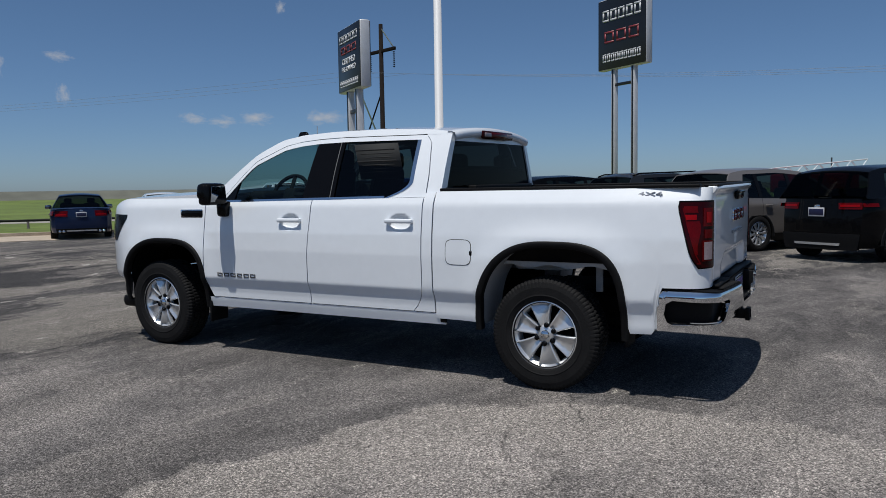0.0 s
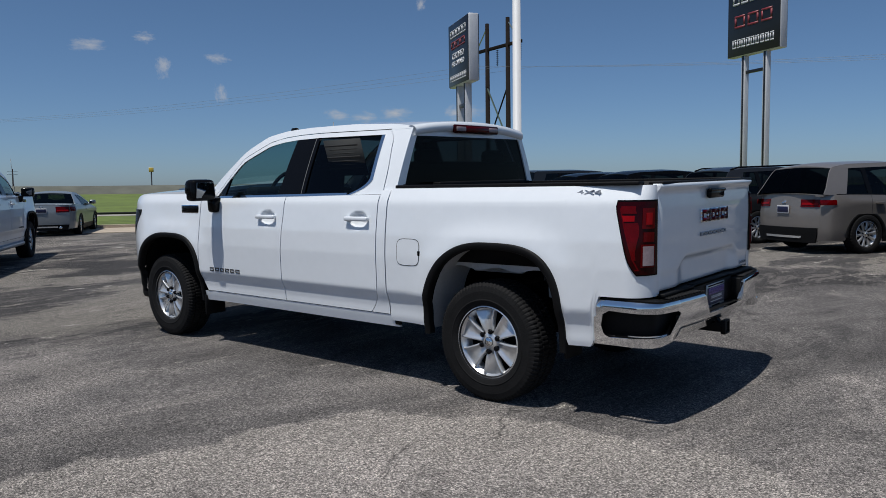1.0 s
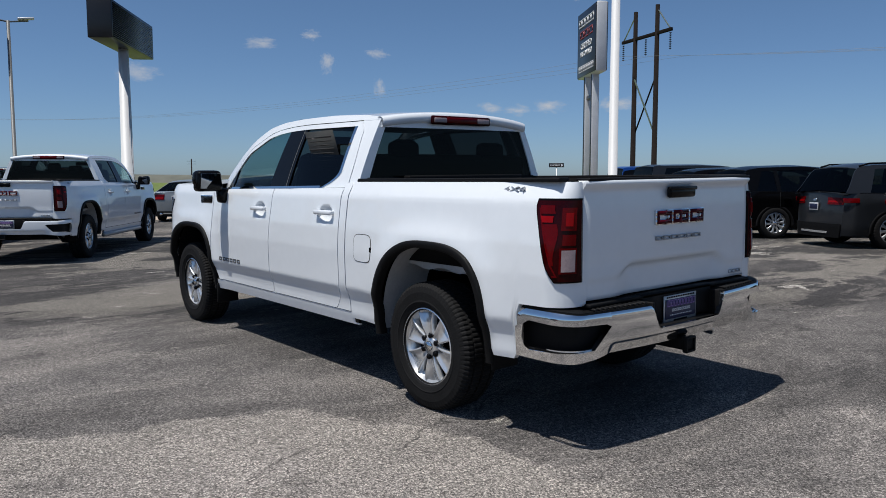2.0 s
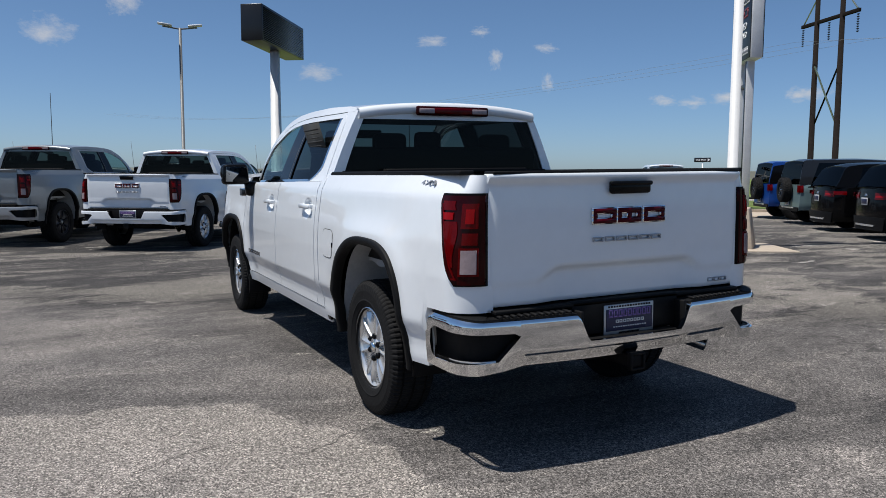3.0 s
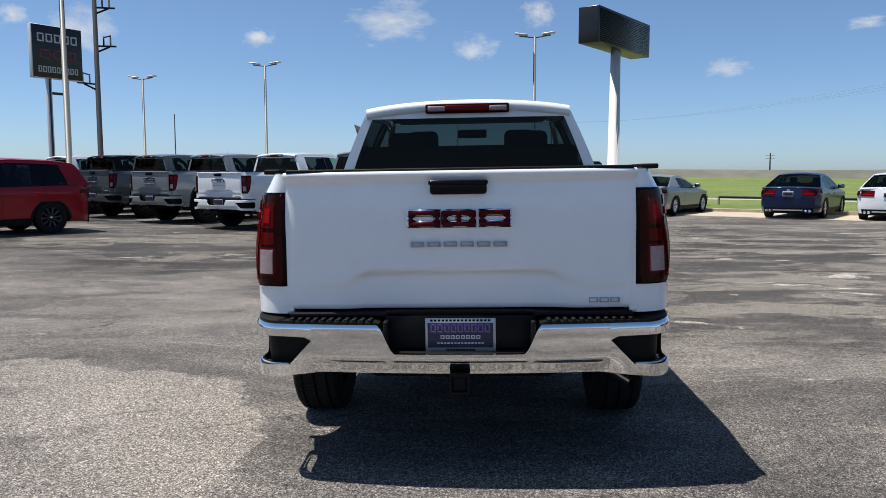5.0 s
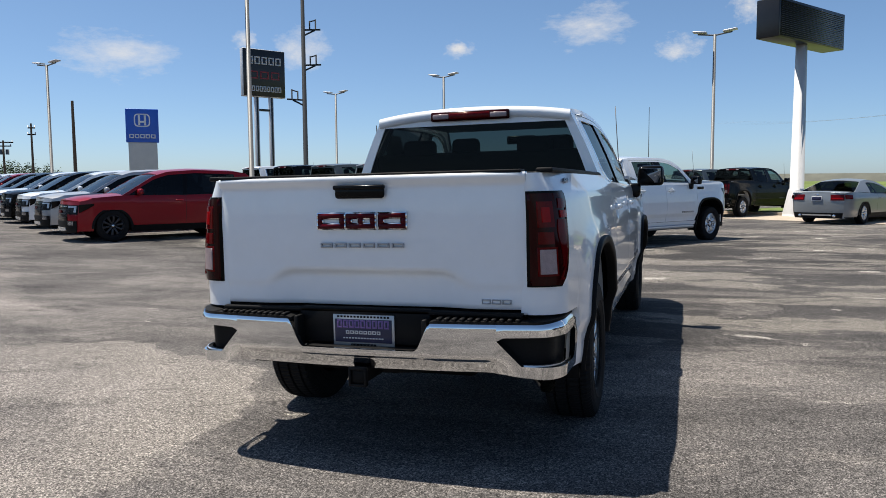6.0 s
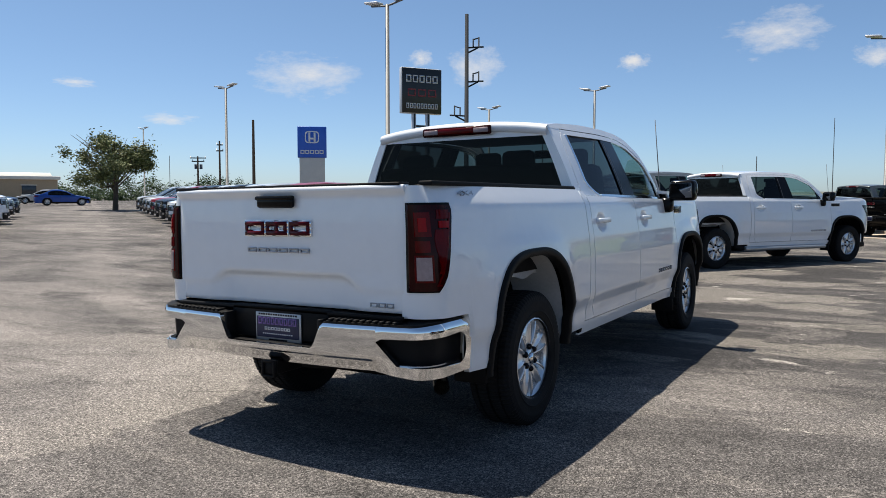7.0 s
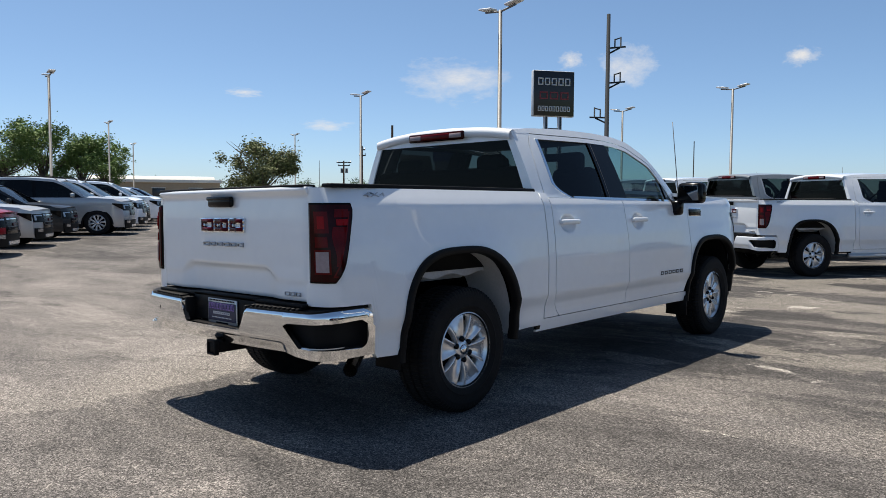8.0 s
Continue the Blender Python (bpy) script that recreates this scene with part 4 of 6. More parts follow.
        if xd - cut[1] > 0.05:
            part("rear_pillar", strip(lambda z: max(cut[1] - 0.20 - 0.35 * (z - bz), pillars[-1] + 0.08) if pillars else cut[1], xd + 0.02, lo, lambda x: rz(x) + 0.003, lambda x, z: gy(x, z) - 0.001, 8, 6, side), body if square < 0.5 else (hardtop or GLOSSBLACK), T)
        part("window_strip", strip(xa + 0.1, xd - 0.25, lambda x: dz(x) - 0.006, lambda x: dz(x) + 0.016, lambda x, z: gy(x, z) + 0.006, 20, 1, side, 0.01), CHROME if clad is not PLASTIC else GLOSSBLACK, T)
        xm = xa + 0.42
        mi = part("door_mirror", join(box(xm, side * (hw + 0.06), bz + 0.09, 0.12, 0.22, 0.14, 0.04, (0.9, 0.9)), box(xm, side * (hw - 0.05), bz + 0.03, 0.08, 0.10, 0.05, 0.015)), body if not square else GLOSSBLACK, T)
        part("mirror_glass", box(xm + 0.061, side * (hw + 0.06), bz + 0.09, 0.004, 0.18, 0.10, 0.001), mat_mirror, mi)
        if rack:
            part("roof_rack_bar", tube([(cut[0] + 0.1, side * hw * wr * 0.93, float(rz(cut[0] + 0.1)) + 0.02), (cut[0] + 0.25, side * hw * wr * 0.95, H + 0.05), (cut[1] - 0.3, side * hw * wr * 0.95, float(rz(cut[1] - 0.3)) + 0.045), (cut[1] - 0.1, side * hw * wr * 0.93, float(rz(cut[1] - 0.1)) + 0.02)], 0.018, 8), GLOSSBLACK, T)

    def top(xa_, xb_, hwf, zf, crown, nx, ny, inn):
        P = np.zeros((nx + 1, ny + 1, 3))
        for i in range(nx + 1):
            x = xa_ + (xb_ - xa_) * i / nx
            for j in range(ny + 1):
                q = 2 * j / ny - 1
                z = float(zf(x)) + crown * (1 - q ** 2)
                y = q * float(hwf(x))
                xx = x
                if x >= xb_ - 1e-6 and xb_ > x1 - 0.05:
                    xx = end_x(y, z, 1)
                if x < x0 + 0.5 and xa_ < x0 + 0.05:
                    xx = x0 + 0.5 - (x0 + 0.5 - x) / 0.5 * (x0 + 0.5 - end_x(y, z, -1))
                P[i, j] = xx, y, z
        return sheet(P, inn)

    gyr = lambda x: wbelt - (wbelt - hw * wr) * np.clip((rz(x) - bz) / hr, 0, 1.05) ** 1.15
    part("bonnet", top(x0, xa + 0.05, lambda x: Y(x, dz(x)), dz, 0.05, 16, 10, (0, 0, -0.03)), body, T)
    if xd < x1 - 0.12:
        part("boot_lid", top(xd - 0.05, x1, lambda x: Y(x, dz(x)), dz, 0.03, 10, 10, (0, 0, -0.03)), body, T)
    part("windscreen", facing(top(xa, cut[0], gyr, rz, 0.03, 10, 8, None), (-1, 0, 1)), CLEARG, T)
    part("roof", top(cut[0], cut[1], gyr, lambda x: rz(x) + 0.003, 0.05, 14, 8, (0, 0, -0.02)), cap, T)
    part("rear_pane", facing(top(cut[1], xd, lambda x: gyr(x) * 0.97, rz, 0.03, 8, 8, None), (1, 0, 1)), rearglass, T)

    def end(y0, y1, z0, z1, s, out=0.0, ny=14, nz=8, inn=0.02):
        P = np.zeros((ny + 1, nz + 1, 3))
        for i in range(ny + 1):
            for j in range(nz + 1):
                z = z0 + (z1 - z0) * j / nz
                w = float(Y(s * L / 2, z))
                y = (y0 + (y1 - y0) * i / ny) * w
                P[i, j] = end_x(y, z, s) + s * out, y, z
        return sheet(P, (-s * inn, 0, 0))

    dr, df = float(dz(x1)), float(dz(x0))
    rear = part("rear_panel", end(-1, 1, zb, dr, 1), body, T)
    part("rear_bumper", end(-0.99, 0.99, zb - 0.02, 0.50 if H > 1.5 else 0.36, 1, 0.03), clad, rear)
    part("bumper_bar", end(-0.6, 0.6, zb + 0.06, zb + 0.10, 1, 0.04, 10, 2), ALLOY, rear)
    lz = lampz or (dr - 0.30, dr - 0.06)
    for s_ in (-1, 1):
        if tail == "wrap":
            tl = part("tail_light", join(end(s_ * 0.52, s_ * 0.995, lz[0] + 0.03, lz[1], 1, 0.012, 10, 4)), LENS, T, "red tail lamp")
            part("lamp_bar", end(s_ * 0.56, s_ * 0.96, lz[0] + 0.07, lz[0] + 0.11, 1, 0.018, 8, 1, 0.005), LENSB, tl)
            part("lamp_side", strip(x1 - 0.36, x1 - 0.085, lz[0] + 0.07, lz[1] - 0.01, lambda x, z: Y(x, z) + 0.008, 5, 3, s_), LENS, tl)
        else:
            part("tail_light", join(end(s_ * 0.80, s_ * 0.98, lz[0], lz[1], 1, 0.02, 4, 4), strip(x1 - 0.12, x1 - 0.04, lz[0], lz[1], lambda x, z: Y(x, z) + 0.012, 2, 3, s_)), LENS, T, "upright red tail lamp")
        hl = part("headlight", join(end(s_ * 0.58, s_ * 0.985, df - 0.30, df - 0.085, -1, 0.012, 8, 4), strip(x0 + 0.20, x0 + 0.52, lambda x: df - 0.27 + 0.55 * (x - x0 - 0.20), lambda x: df - 0.085 + 0.06 * (x - x0), lambda x, z: Y(x, z) + 0.008, 6, 3, s_)), GLOSSBLACK, T, "smoked headlamp with a bright cell")
        part("lamp_cell", join(end(s_ * 0.62, s_ * 0.95, df - 0.140, df - 0.105, -1, 0.018, 6, 2), end(s_ * 0.88, s_ * 0.95, df - 0.25, df - 0.140, -1, 0.018, 3, 3)), HEADLAMP, hl)
        part("fog_lamp", end(s_ * 0.66, s_ * 0.88, zb + 0.16, zb + 0.25, -1, 0.03, 4, 2), HEADLAMP, T)
        for e in range(exhaust):
            part("exhaust_tip", tube([(x1 - 0.25, s_ * (0.52 + 0.11 * e), zb + 0.06), (x1 + 0.01, s_ * (0.52 + 0.11 * e), zb + 0.06)], 0.042, 12), CHROME, rear)
    front = part("front_panel", end(-1, 1, zb, df, -1), body, T)
    part("front_bumper", end(-0.98, 0.98, zb - 0.02, zb + 0.26, -1, 0.03), clad, front)
    part("skid_plate", end(-0.5, 0.5, zb + 0.02, zb + 0.10, -1, 0.045, 10, 2), ALLOY, front)
    if grille:
        g = part("grille", end(-0.57, 0.57, df - 0.46, df - 0.07, -1, 0.015), GLOSSBLACK, T)
        for k in range(4):
            z = df - 0.38 + 0.085 * k
            part("grille_bar", end(-0.53, 0.53, z, z + 0.022, -1, 0.026, 8, 1, 0.01), CHROME if k == 3 else DARKALLOY, g)
        part("front_badge", end(-0.14, 0.14, df - 0.27, df - 0.20, -1, 0.035, 4, 2), EMBLEMRED, g)
    zp = 0.62 if tail != "wrap" else (lz[0] - 0.02 if H > 1.5 else (lz[0] + lz[1]) / 2 - 0.02)
    pl = part("number_plate", box(end_x(0, zp, 1) + 0.022, 0, zp, 0.012, 0.31, 0.155, 0.003), PLATEWHITE, T, "dealer plate in a frame")
    part("plate_field", box(end_x(0, zp, 1) + 0.030, 0, zp, 0.004, 0.28, 0.105, 0.001), PLATEBLUE, pl)
    part("boot_badge", box(end_x(0, dr - 0.04, 1) + 0.012, 0, dr - (0.13 if H > 1.5 else 0.045), 0.01, 0.10, 0.05, 0.02), CHROME, rear)
    part("underbody", join(box(0, 0, zb + 0.10, L - 0.7, W * 0.72, 0.18, 0.04), box(0, 0, 0.62, L - 0.5, W * 0.80, 0.4, 0.05)), UNDER, T)
    for y in (-0.36, 0.36):
        part("front_seat", join(box(xa + 1.15, y, bz - 0.05, 0.16, 0.46, 0.55, 0.06), box(xa + 1.18, y, bz + 0.30, 0.09, 0.24, 0.16, 0.04)), CABIN, T)
    part("rear_bench", box(xa + 2.05, 0, bz - 0.05, 0.16, 1.2, 0.5, 0.06), CABIN, T)
    part("dashboard", box(xa + 0.40, 0, bz - 0.07, 0.4, W * 0.8, 0.14, 0.05), CABIN, T)
    meshes = {"bright": WHEELC, "dark": WHEELD, "jeep": WHEELJ}[alloy]
    for side in (-1, 1):
        for xc in axles:
            w = add_wheel(meshes, T, xc, side * (hw - 0.115), R, side, 11 * xc)
            w.scale = (R / 0.36,) * 3
    if spare:
        sp = add_wheel(meshes, T, x1 + 0.14, 0.10, 0.98, 1)
        sp.matrix_local = pose(x1 + 0.14, 0.08, 0.98, 0, 0, -90)
        sp["label"] = "spare wheel on the rear door"
        part("wheel_carrier", box(x1 + 0.03, 0.08, 0.98, 0.12, 0.24, 0.24, 0.03), PLASTIC, T)
    return T


WHEELC = wheel_meshes(0.36, 0.235, 0.235, 10, ALLOY, 40)
WHEELD = wheel_meshes(0.36, 0.235, 0.235, 10, DARKALLOY, 40)
WHEELJ = wheel_meshes(0.36, 0.20, 0.25, 7, DARKALLOY, 44)

SUV = dict(L=4.75, W=1.88, wb=2.78, fo=0.92, R=0.37, deck=[(-2.375, 0.95), (-2.0, 1.02), (-1.2, 1.08), (0.2, 1.07), (1.6, 1.10), (2.375, 1.10)], roof=[(-1.25, 1.06), (-0.45, 1.53), (-0.1, 1.64), (0.6, 1.69), (1.6, 1.66), (2.0, 1.60), (2.24, 1.12)],
           cut=(-0.35, 1.98), pillars=(0.28, 1.22), rack=False, lampz=(0.85, 1.02))
BIGSUV = dict(L=5.3, W=2.05, wb=3.07, fo=1.0, R=0.41, deck=[(-2.65, 1.12), (-2.3, 1.20), (-1.35, 1.25), (0.2, 1.24), (2.65, 1.25)], roof=[(-1.35, 1.24), (-0.60, 1.72), (-0.3, 1.84), (0.6, 1.90), (2.1, 1.87), (2.42, 1.80), (2.60, 1.27)],
              cut=(-0.5, 2.42), pillars=(0.25, 1.35), rack=True)
SEDAN = dict(L=4.7, W=1.82, wb=2.85, fo=0.80, R=0.335, deck=[(-2.35, 0.68), (-2.0, 0.78), (-1.0, 0.92), (0.5, 0.93), (1.55, 0.98), (2.1, 1.0), (2.35, 0.96)], roof=[(-1.1, 0.90), (-0.25, 1.32), (0.1, 1.40), (0.5, 1.43), (0.95, 1.39), (1.85, 0.99)],
             cut=(-0.15, 0.98), pillars=(0.22, 1.12), zb=0.21, wr=0.66, lean=0.16, exhaust=2, lampz=(0.71, 0.92))
COUPE = dict(SEDAN, L=4.85, W=1.86, pillars=(0.35,), wr=0.62, roof=[(-1.1, 0.88), (-0.25, 1.26), (0.1, 1.34), (0.5, 1.36), (0.95, 1.31), (1.85, 0.98)], exhaust=1)
BOXY = dict(L=4.4, W=1.90, wb=2.95, fo=0.60, R=0.41, deck=[(-2.2, 1.06), (-1.9, 1.10), (-0.75, 1.14), (2.2, 1.14)], roof=[(-0.78, 1.12), (-0.50, 1.72), (-0.35, 1.80), (0.5, 1.84), (2.02, 1.82), (2.10, 1.78), (2.17, 1.16)],
            cut=(-0.42, 2.08), pillars=(0.22, 1.12), zb=0.40, square=1.0, wr=0.86, spare=True, tail="post", alloy="jeep", lean=0.02, lampz=(0.92, 1.12))


# ---- the lot: ground, kerb, grass, far road ----
AX = radians(146)
HX, HY = math.cos(AX), math.sin(AX)
RX, RY = math.sin(AX), -math.cos(AX)


def ground_z(x, y):
    """The lot falls a little across the truck's stand and climbs very gently towards the far rows."""
    return 0.010 * np.clip(-0.45 * x - 0.89 * y - 12, 0, 70) + 0.0157 * y * np.exp(-((x + 1.8) ** 2 + y * y) / 64)


def at(x, y, phi, dz=0.0):
    return pose(x, y, float(ground_z(x, y)) + dz, 0, 0, phi)


def ground_material():
    m = bpy.data.materials.new("weathered_asphalt")
    m.use_nodes = True
    n, l = m.node_tree.nodes, m.node_tree.links
    p = n["Principled BSDF"]
    tc = n.new("ShaderNodeTexCoord")

    def noise_node(scale, detail, rough, sx=1.0, sy=1.0, turn=0.0, dist=0.0):
        mp, t = n.new("ShaderNodeMapping"), n.new("ShaderNodeTexNoise")
        mp.inputs["Scale"].default_value = (sx, sy, 1)
        mp.inputs["Rotation"].default_value = (0, 0, turn)
        t.inputs["Scale"].default_value, t.inputs["Detail"].default_value, t.inputs["Roughness"].default_value = scale, detail, rough
        t.inputs["Distortion"].default_value = dist
        l.new(tc.outputs["Object"], mp.inputs["Vector"])
        l.new(mp.outputs[0], t.inputs["Vector"])
        return t.outputs["Fac"]

    def ramp(fac, stops):
        r = n.new("ShaderNodeValToRGB")
        e = r.color_ramp.elements
        for k, (pos, col) in enumerate(stops):
            q = e[k] if k < 2 else e.new(pos)
            q.position, q.color = pos, (*col, 1) if len(col) == 3 else col
        l.new(fac, r.inputs["Fac"])
        return r.outputs["Color"]

    def mix(a, b, fac, mode="MIX"):
        x = n.new("ShaderNodeMix")
        x.data_type, x.blend_type = "RGBA", mode
        for s_, v in ((x.inputs["Factor"], fac), (x.inputs[6], a), (x.inputs[7], b)):
            if isinstance(v, (int, float)):
                s_.default_value = v
            elif isinstance(v, tuple):
                s_.default_value = (*v, 1)
            else:
                l.new(v, s_)
        return x.outputs[2]

    big = noise_node(0.14, 4, 0.55, 1.0, 0.6, 0.3, 0.3)
    mid = noise_node(0.75, 8, 0.70, 1.0, 0.5, 0.3, 0.6)
    patch = noise_node(1.15, 10, 0.74, 1.0, 0.42, 0.35, 0.5)
    flake = noise_node(2.6, 9, 0.78, 1.0, 0.4, 0.4, 0.2)
    edge = noise_node(0.42, 2.2, 0.5)
    # wear runs in bands along the parking rows: distance across them, with a wandering edge
    mp, sep, wob = n.new("ShaderNodeMapping"), n.new("ShaderNodeSeparateXYZ"), n.new("ShaderNodeMath")
    mp.inputs["Rotation"].default_value = (0, 0, -AX)
    l.new(tc.outputs["Object"], mp.inputs["Vector"])
    l.new(mp.outputs[0], sep.inputs[0])
    wob.operation, wob.inputs[1].default_value = "MULTIPLY_ADD", 2.2
    l.new(edge, wob.inputs[0])
    l.new(sep.outputs["X"], wob.inputs[2])
    sc = n.new("ShaderNodeMapRange")
    sc.inputs["From Min"].default_value, sc.inputs["From Max"].default_value = -8.8, 21.2
    l.new(wob.outputs[0], sc.inputs["Value"])
    band = ramp(sc.outputs[0], [(0.0, (0.40, 0.40, 0.40)), (1.0, (0.42, 0.42, 0.42)), (0.20, (0.46, 0.46, 0.46)), (0.292, (0.54, 0.54, 0.54)), (0.300, (0.42, 0.42, 0.42)), (0.40, (0.42, 0.42, 0.42)), (0.425, (0.22, 0.22, 0.22)), (0.50, (0.26, 0.26, 0.26)), (0.54, (0.36, 0.36, 0.36)), (0.62, (0.14, 0.14, 0.14)), (0.80, (0.26, 0.26, 0.26))])
    def mad(a, k, b):
        q = n.new("ShaderNodeMath")
        q.operation, q.inputs[1].default_value = "MULTIPLY_ADD", k
        l.new(a, q.inputs[0])
        if isinstance(b, (int, float)):
            q.inputs[2].default_value = b
        else:
            l.new(b, q.inputs[2])
        return q.outputs[0]
    tone = mad(mid, 0.95, mad(big, 0.6, band))
    lev = n.new("ShaderNodeMapRange")
    lev.inputs["From Min"].default_value, lev.inputs["From Max"].default_value = 0.95, 1.47
    l.new(tone, lev.inputs["Value"])
    col = ramp(lev.outputs[0], [(0.0, (0.044, 0.042, 0.042)), (1.0, (0.300, 0.277, 0.262)), (0.5, (0.140, 0.132, 0.129))])
    # beyond the truck's nose the seal coat is dark and flakes off in chalky sheets
    beyond = ramp(sc.outputs[0], [(0.40, (0, 0, 0)), (0.45, (1, 1, 1))])
    sheets = noise_node(0.70, 12, 0.70, 1.0, 0.45, 0.62, 0.25)
    bare = ramp(sheets, [(0.505, (0, 0, 0)), (0.530, (1, 1, 1))])
    col = mix(col, (0.062, 0.060, 0.060), mix((0, 0, 0), beyond, 0.55))
    col = mix(col, (0.245, 0.228, 0.205), mix((0, 0, 0), mix(beyond, bare, 1.0, "MULTIPLY"), 0.60))
    scab = ramp(noise_node(1.9, 7, 0.62, 1.0, 0.5, 0.62, 0.3), [(0.640, (0, 0, 0)), (0.655, (1, 1, 1))])
    col = mix(col, (0.42, 0.40, 0.37), mix((0, 0, 0), mix(beyond, scab, 1.0, "MULTIPLY"), 0.85))
    worn = ramp(patch, [(0.53, (0, 0, 0)), (0.575, (1, 1, 1))])
    col = mix(col, (0.260, 0.240, 0.224), mix((0, 0, 0), worn, 0.34))
    dark = ramp(patch, [(0.38, (1, 1, 1)), (0.45, (0, 0, 0))])
    col = mix(col, (0.036, 0.036, 0.037), mix((0, 0, 0), dark, 0.55))
    chip = ramp(flake, [(0.64, (0, 0, 0)), (0.66, (1, 1, 1))])
    col = mix(col, (0.42, 0.40, 0.36), mix((0, 0, 0), chip, 0.7))
    # a pale scoured patch beside the rear wheel, sharp at its rim
    far, rim = n.new("ShaderNodeVectorMath"), noise_node(1.3, 6, 0.6)
    far.operation, far.inputs[1].default_value = "DISTANCE", (1.2, -3.2, 0.0)
    l.new(tc.outputs["Object"], far.inputs[0])
    reach = mad(rim, 1.3, far.outputs["Value"])
    pm = n.new("ShaderNodeMapRange")
    pm.inputs["From Max"].default_value = 4.0
    l.new(reach, pm.inputs["Value"])
    scour = ramp(pm.outputs[0], [(0.0, (0.1, 0.1, 0.1)), (1.0, (0, 0, 0)), (0.50, (0.15, 0.15, 0.15)), (0.585, (0.75, 0.75, 0.75)), (0.70, (1, 1, 1)), (0.72, (0, 0, 0))])
    # only its side towards the parking rows is sharp; the rest wears away gradually
    part_, fade = n.new("ShaderNodeSeparateXYZ"), n.new("ShaderNodeMapRange")
    l.new(tc.outputs["Object"], part_.inputs[0])
    fade.inputs["From Min"].default_value, fade.inputs["From Max"].default_value = -0.2, 1.5
    fade.inputs["To Max"].default_value = 0.80
    l.new(mad(part_.outputs["X"], -0.75, mad(part_.outputs["Y"], 0.66, 3.01)), fade.inputs["Value"])
    skirt = ramp(pm.outputs[0], [(0.705, (0, 0, 0)), (0.725, (1, 1, 1)), (0.98, (0, 0, 0))])
    streak = ramp(noise_node(1.6, 8, 0.7, 1.0, 0.35, 0.5, 0.4), [(0.42, (0.25, 0.25, 0.25)), (0.58, (1, 1, 1))])
    col = mix(col, (0.066, 0.062, 0.060), mix((0, 0, 0), mix(mix(skirt, streak, 1.0, "MULTIPLY"), (0.62, 0.62, 0.62), 1.0, "MULTIPLY"), fade.outputs[0]))
    col = mix(col, (0.262, 0.243, 0.225), mix((0, 0, 0), scour, fade.outputs[0]))
    vor = n.new("ShaderNodeTexVoronoi")
    vor.inputs["Scale"].default_value = 165
    l.new(tc.outputs["Object"], vor.inputs["Vector"])
    stone = n.new("ShaderNodeSeparateXYZ")
    l.new(vor.outputs["Color"], stone.inputs[0])
    speck = ramp(stone.outputs["X"], [(0.0, (0.15, 0.15, 0.15)), (1.0, (2.4, 2.36, 2.3)), (0.5, (0.80, 0.795, 0.79)), (0.8, (1.3, 1.28, 1.26))])
    col = mix(col, speck, 0.92, "MULTIPLY")
    fine = noise_node(150, 3, 0.75)
    grit = noise_node(55, 5, 0.8)
    g2 = ramp(grit, [(0.37, (0.36, 0.36, 0.36)), (0.63, (1.66, 1.65, 1.63))])
    col = mix(col, g2, 0.8, "MULTIPLY")
    warp = n.new("ShaderNodeVectorMath")
    warp.operation = "MULTIPLY_ADD"
    wn_ = n.new("ShaderNodeTexNoise")
    wn_.inputs["Scale"].default_value, wn_.inputs["Detail"].default_value = 1.1, 6
    l.new(tc.outputs["Object"], wn_.inputs["Vector"])
    l.new(wn_.outputs["Color"], warp.inputs[0])
    warp.inputs[1].default_value = (1.6, 1.6, 0)
    l.new(tc.outputs["Object"], warp.inputs[2])
    cr = n.new("ShaderNodeTexVoronoi")
    cr.feature, cr.inputs["Scale"].default_value = "DISTANCE_TO_EDGE", 0.19
    l.new(warp.outputs[0], cr.inputs["Vector"])
    line = ramp(cr.outputs["Distance"], [(0.0008, (1, 1, 1)), (0.0022, (0, 0, 0))])
    gaps = ramp(noise_node(0.5, 3, 0.6), [(0.50, (0, 0, 0)), (0.58, (1, 1, 1))])
    col = mix(col, (0.030, 0.029, 0.028), mix((0, 0, 0), mix(line, gaps, 1.0, "MULTIPLY"), 0.75))
    l.new(col, p.inputs["Base Color"])
    p.inputs["Roughness"].default_value = 0.85
    p.inputs["Specular IOR Level"].default_value = 0.12
    p.inputs["Diffuse Roughness"].default_value = 0.5
    b = n.new("ShaderNodeBump")
    b.inputs["Strength"].default_value, b.inputs["Distance"].default_value = 0.5, 0.006
    l.new(fine, b.inputs["Height"])
    l.new(b.outputs["Normal"], p.inputs["Normal"])
    return m


ASPHALT = ground_material()
GRASS = mat("mown_grass", (0.105, 0.145, 0.024), rough=0.9, var=0.35, scale=0.15, bump=0.4, bscale=8)
FIELD = mat("dry_field", (0.105, 0.108, 0.088), rough=0.95, var=0.25, scale=0.03)
ROAD = mat("far_road", (0.30, 0.28, 0.25), rough=0.9, var=0.12, scale=0.3)
CONCRETE = mat("concrete", (0.40, 0.335, 0.265), rough=0.85, var=0.16, scale=1.5, bump=0.25, bscale=40)


def ring_ground():
    rs = np.concatenate([np.linspace(0, 16, 25), np.linspace(18, 60, 18), np.geomspace(70, 3500, 22)])
    na = 72
    P = np.zeros((len(rs), na + 1, 3))
    for i, r in enumerate(rs):
        for k in range(na + 1):
            a = 2 * math.pi * k / na
            x, y = r * math.cos(a), r * math.sin(a)
            P[i, k] = x, y, ground_z(x, y)
    return sheet(P)


g = new("ground", mesh_of("ground", *ring_ground(), ASPHALT))
tagged(g, "weathered grey asphalt lot with pale worn patches", "ground", kind="structure")


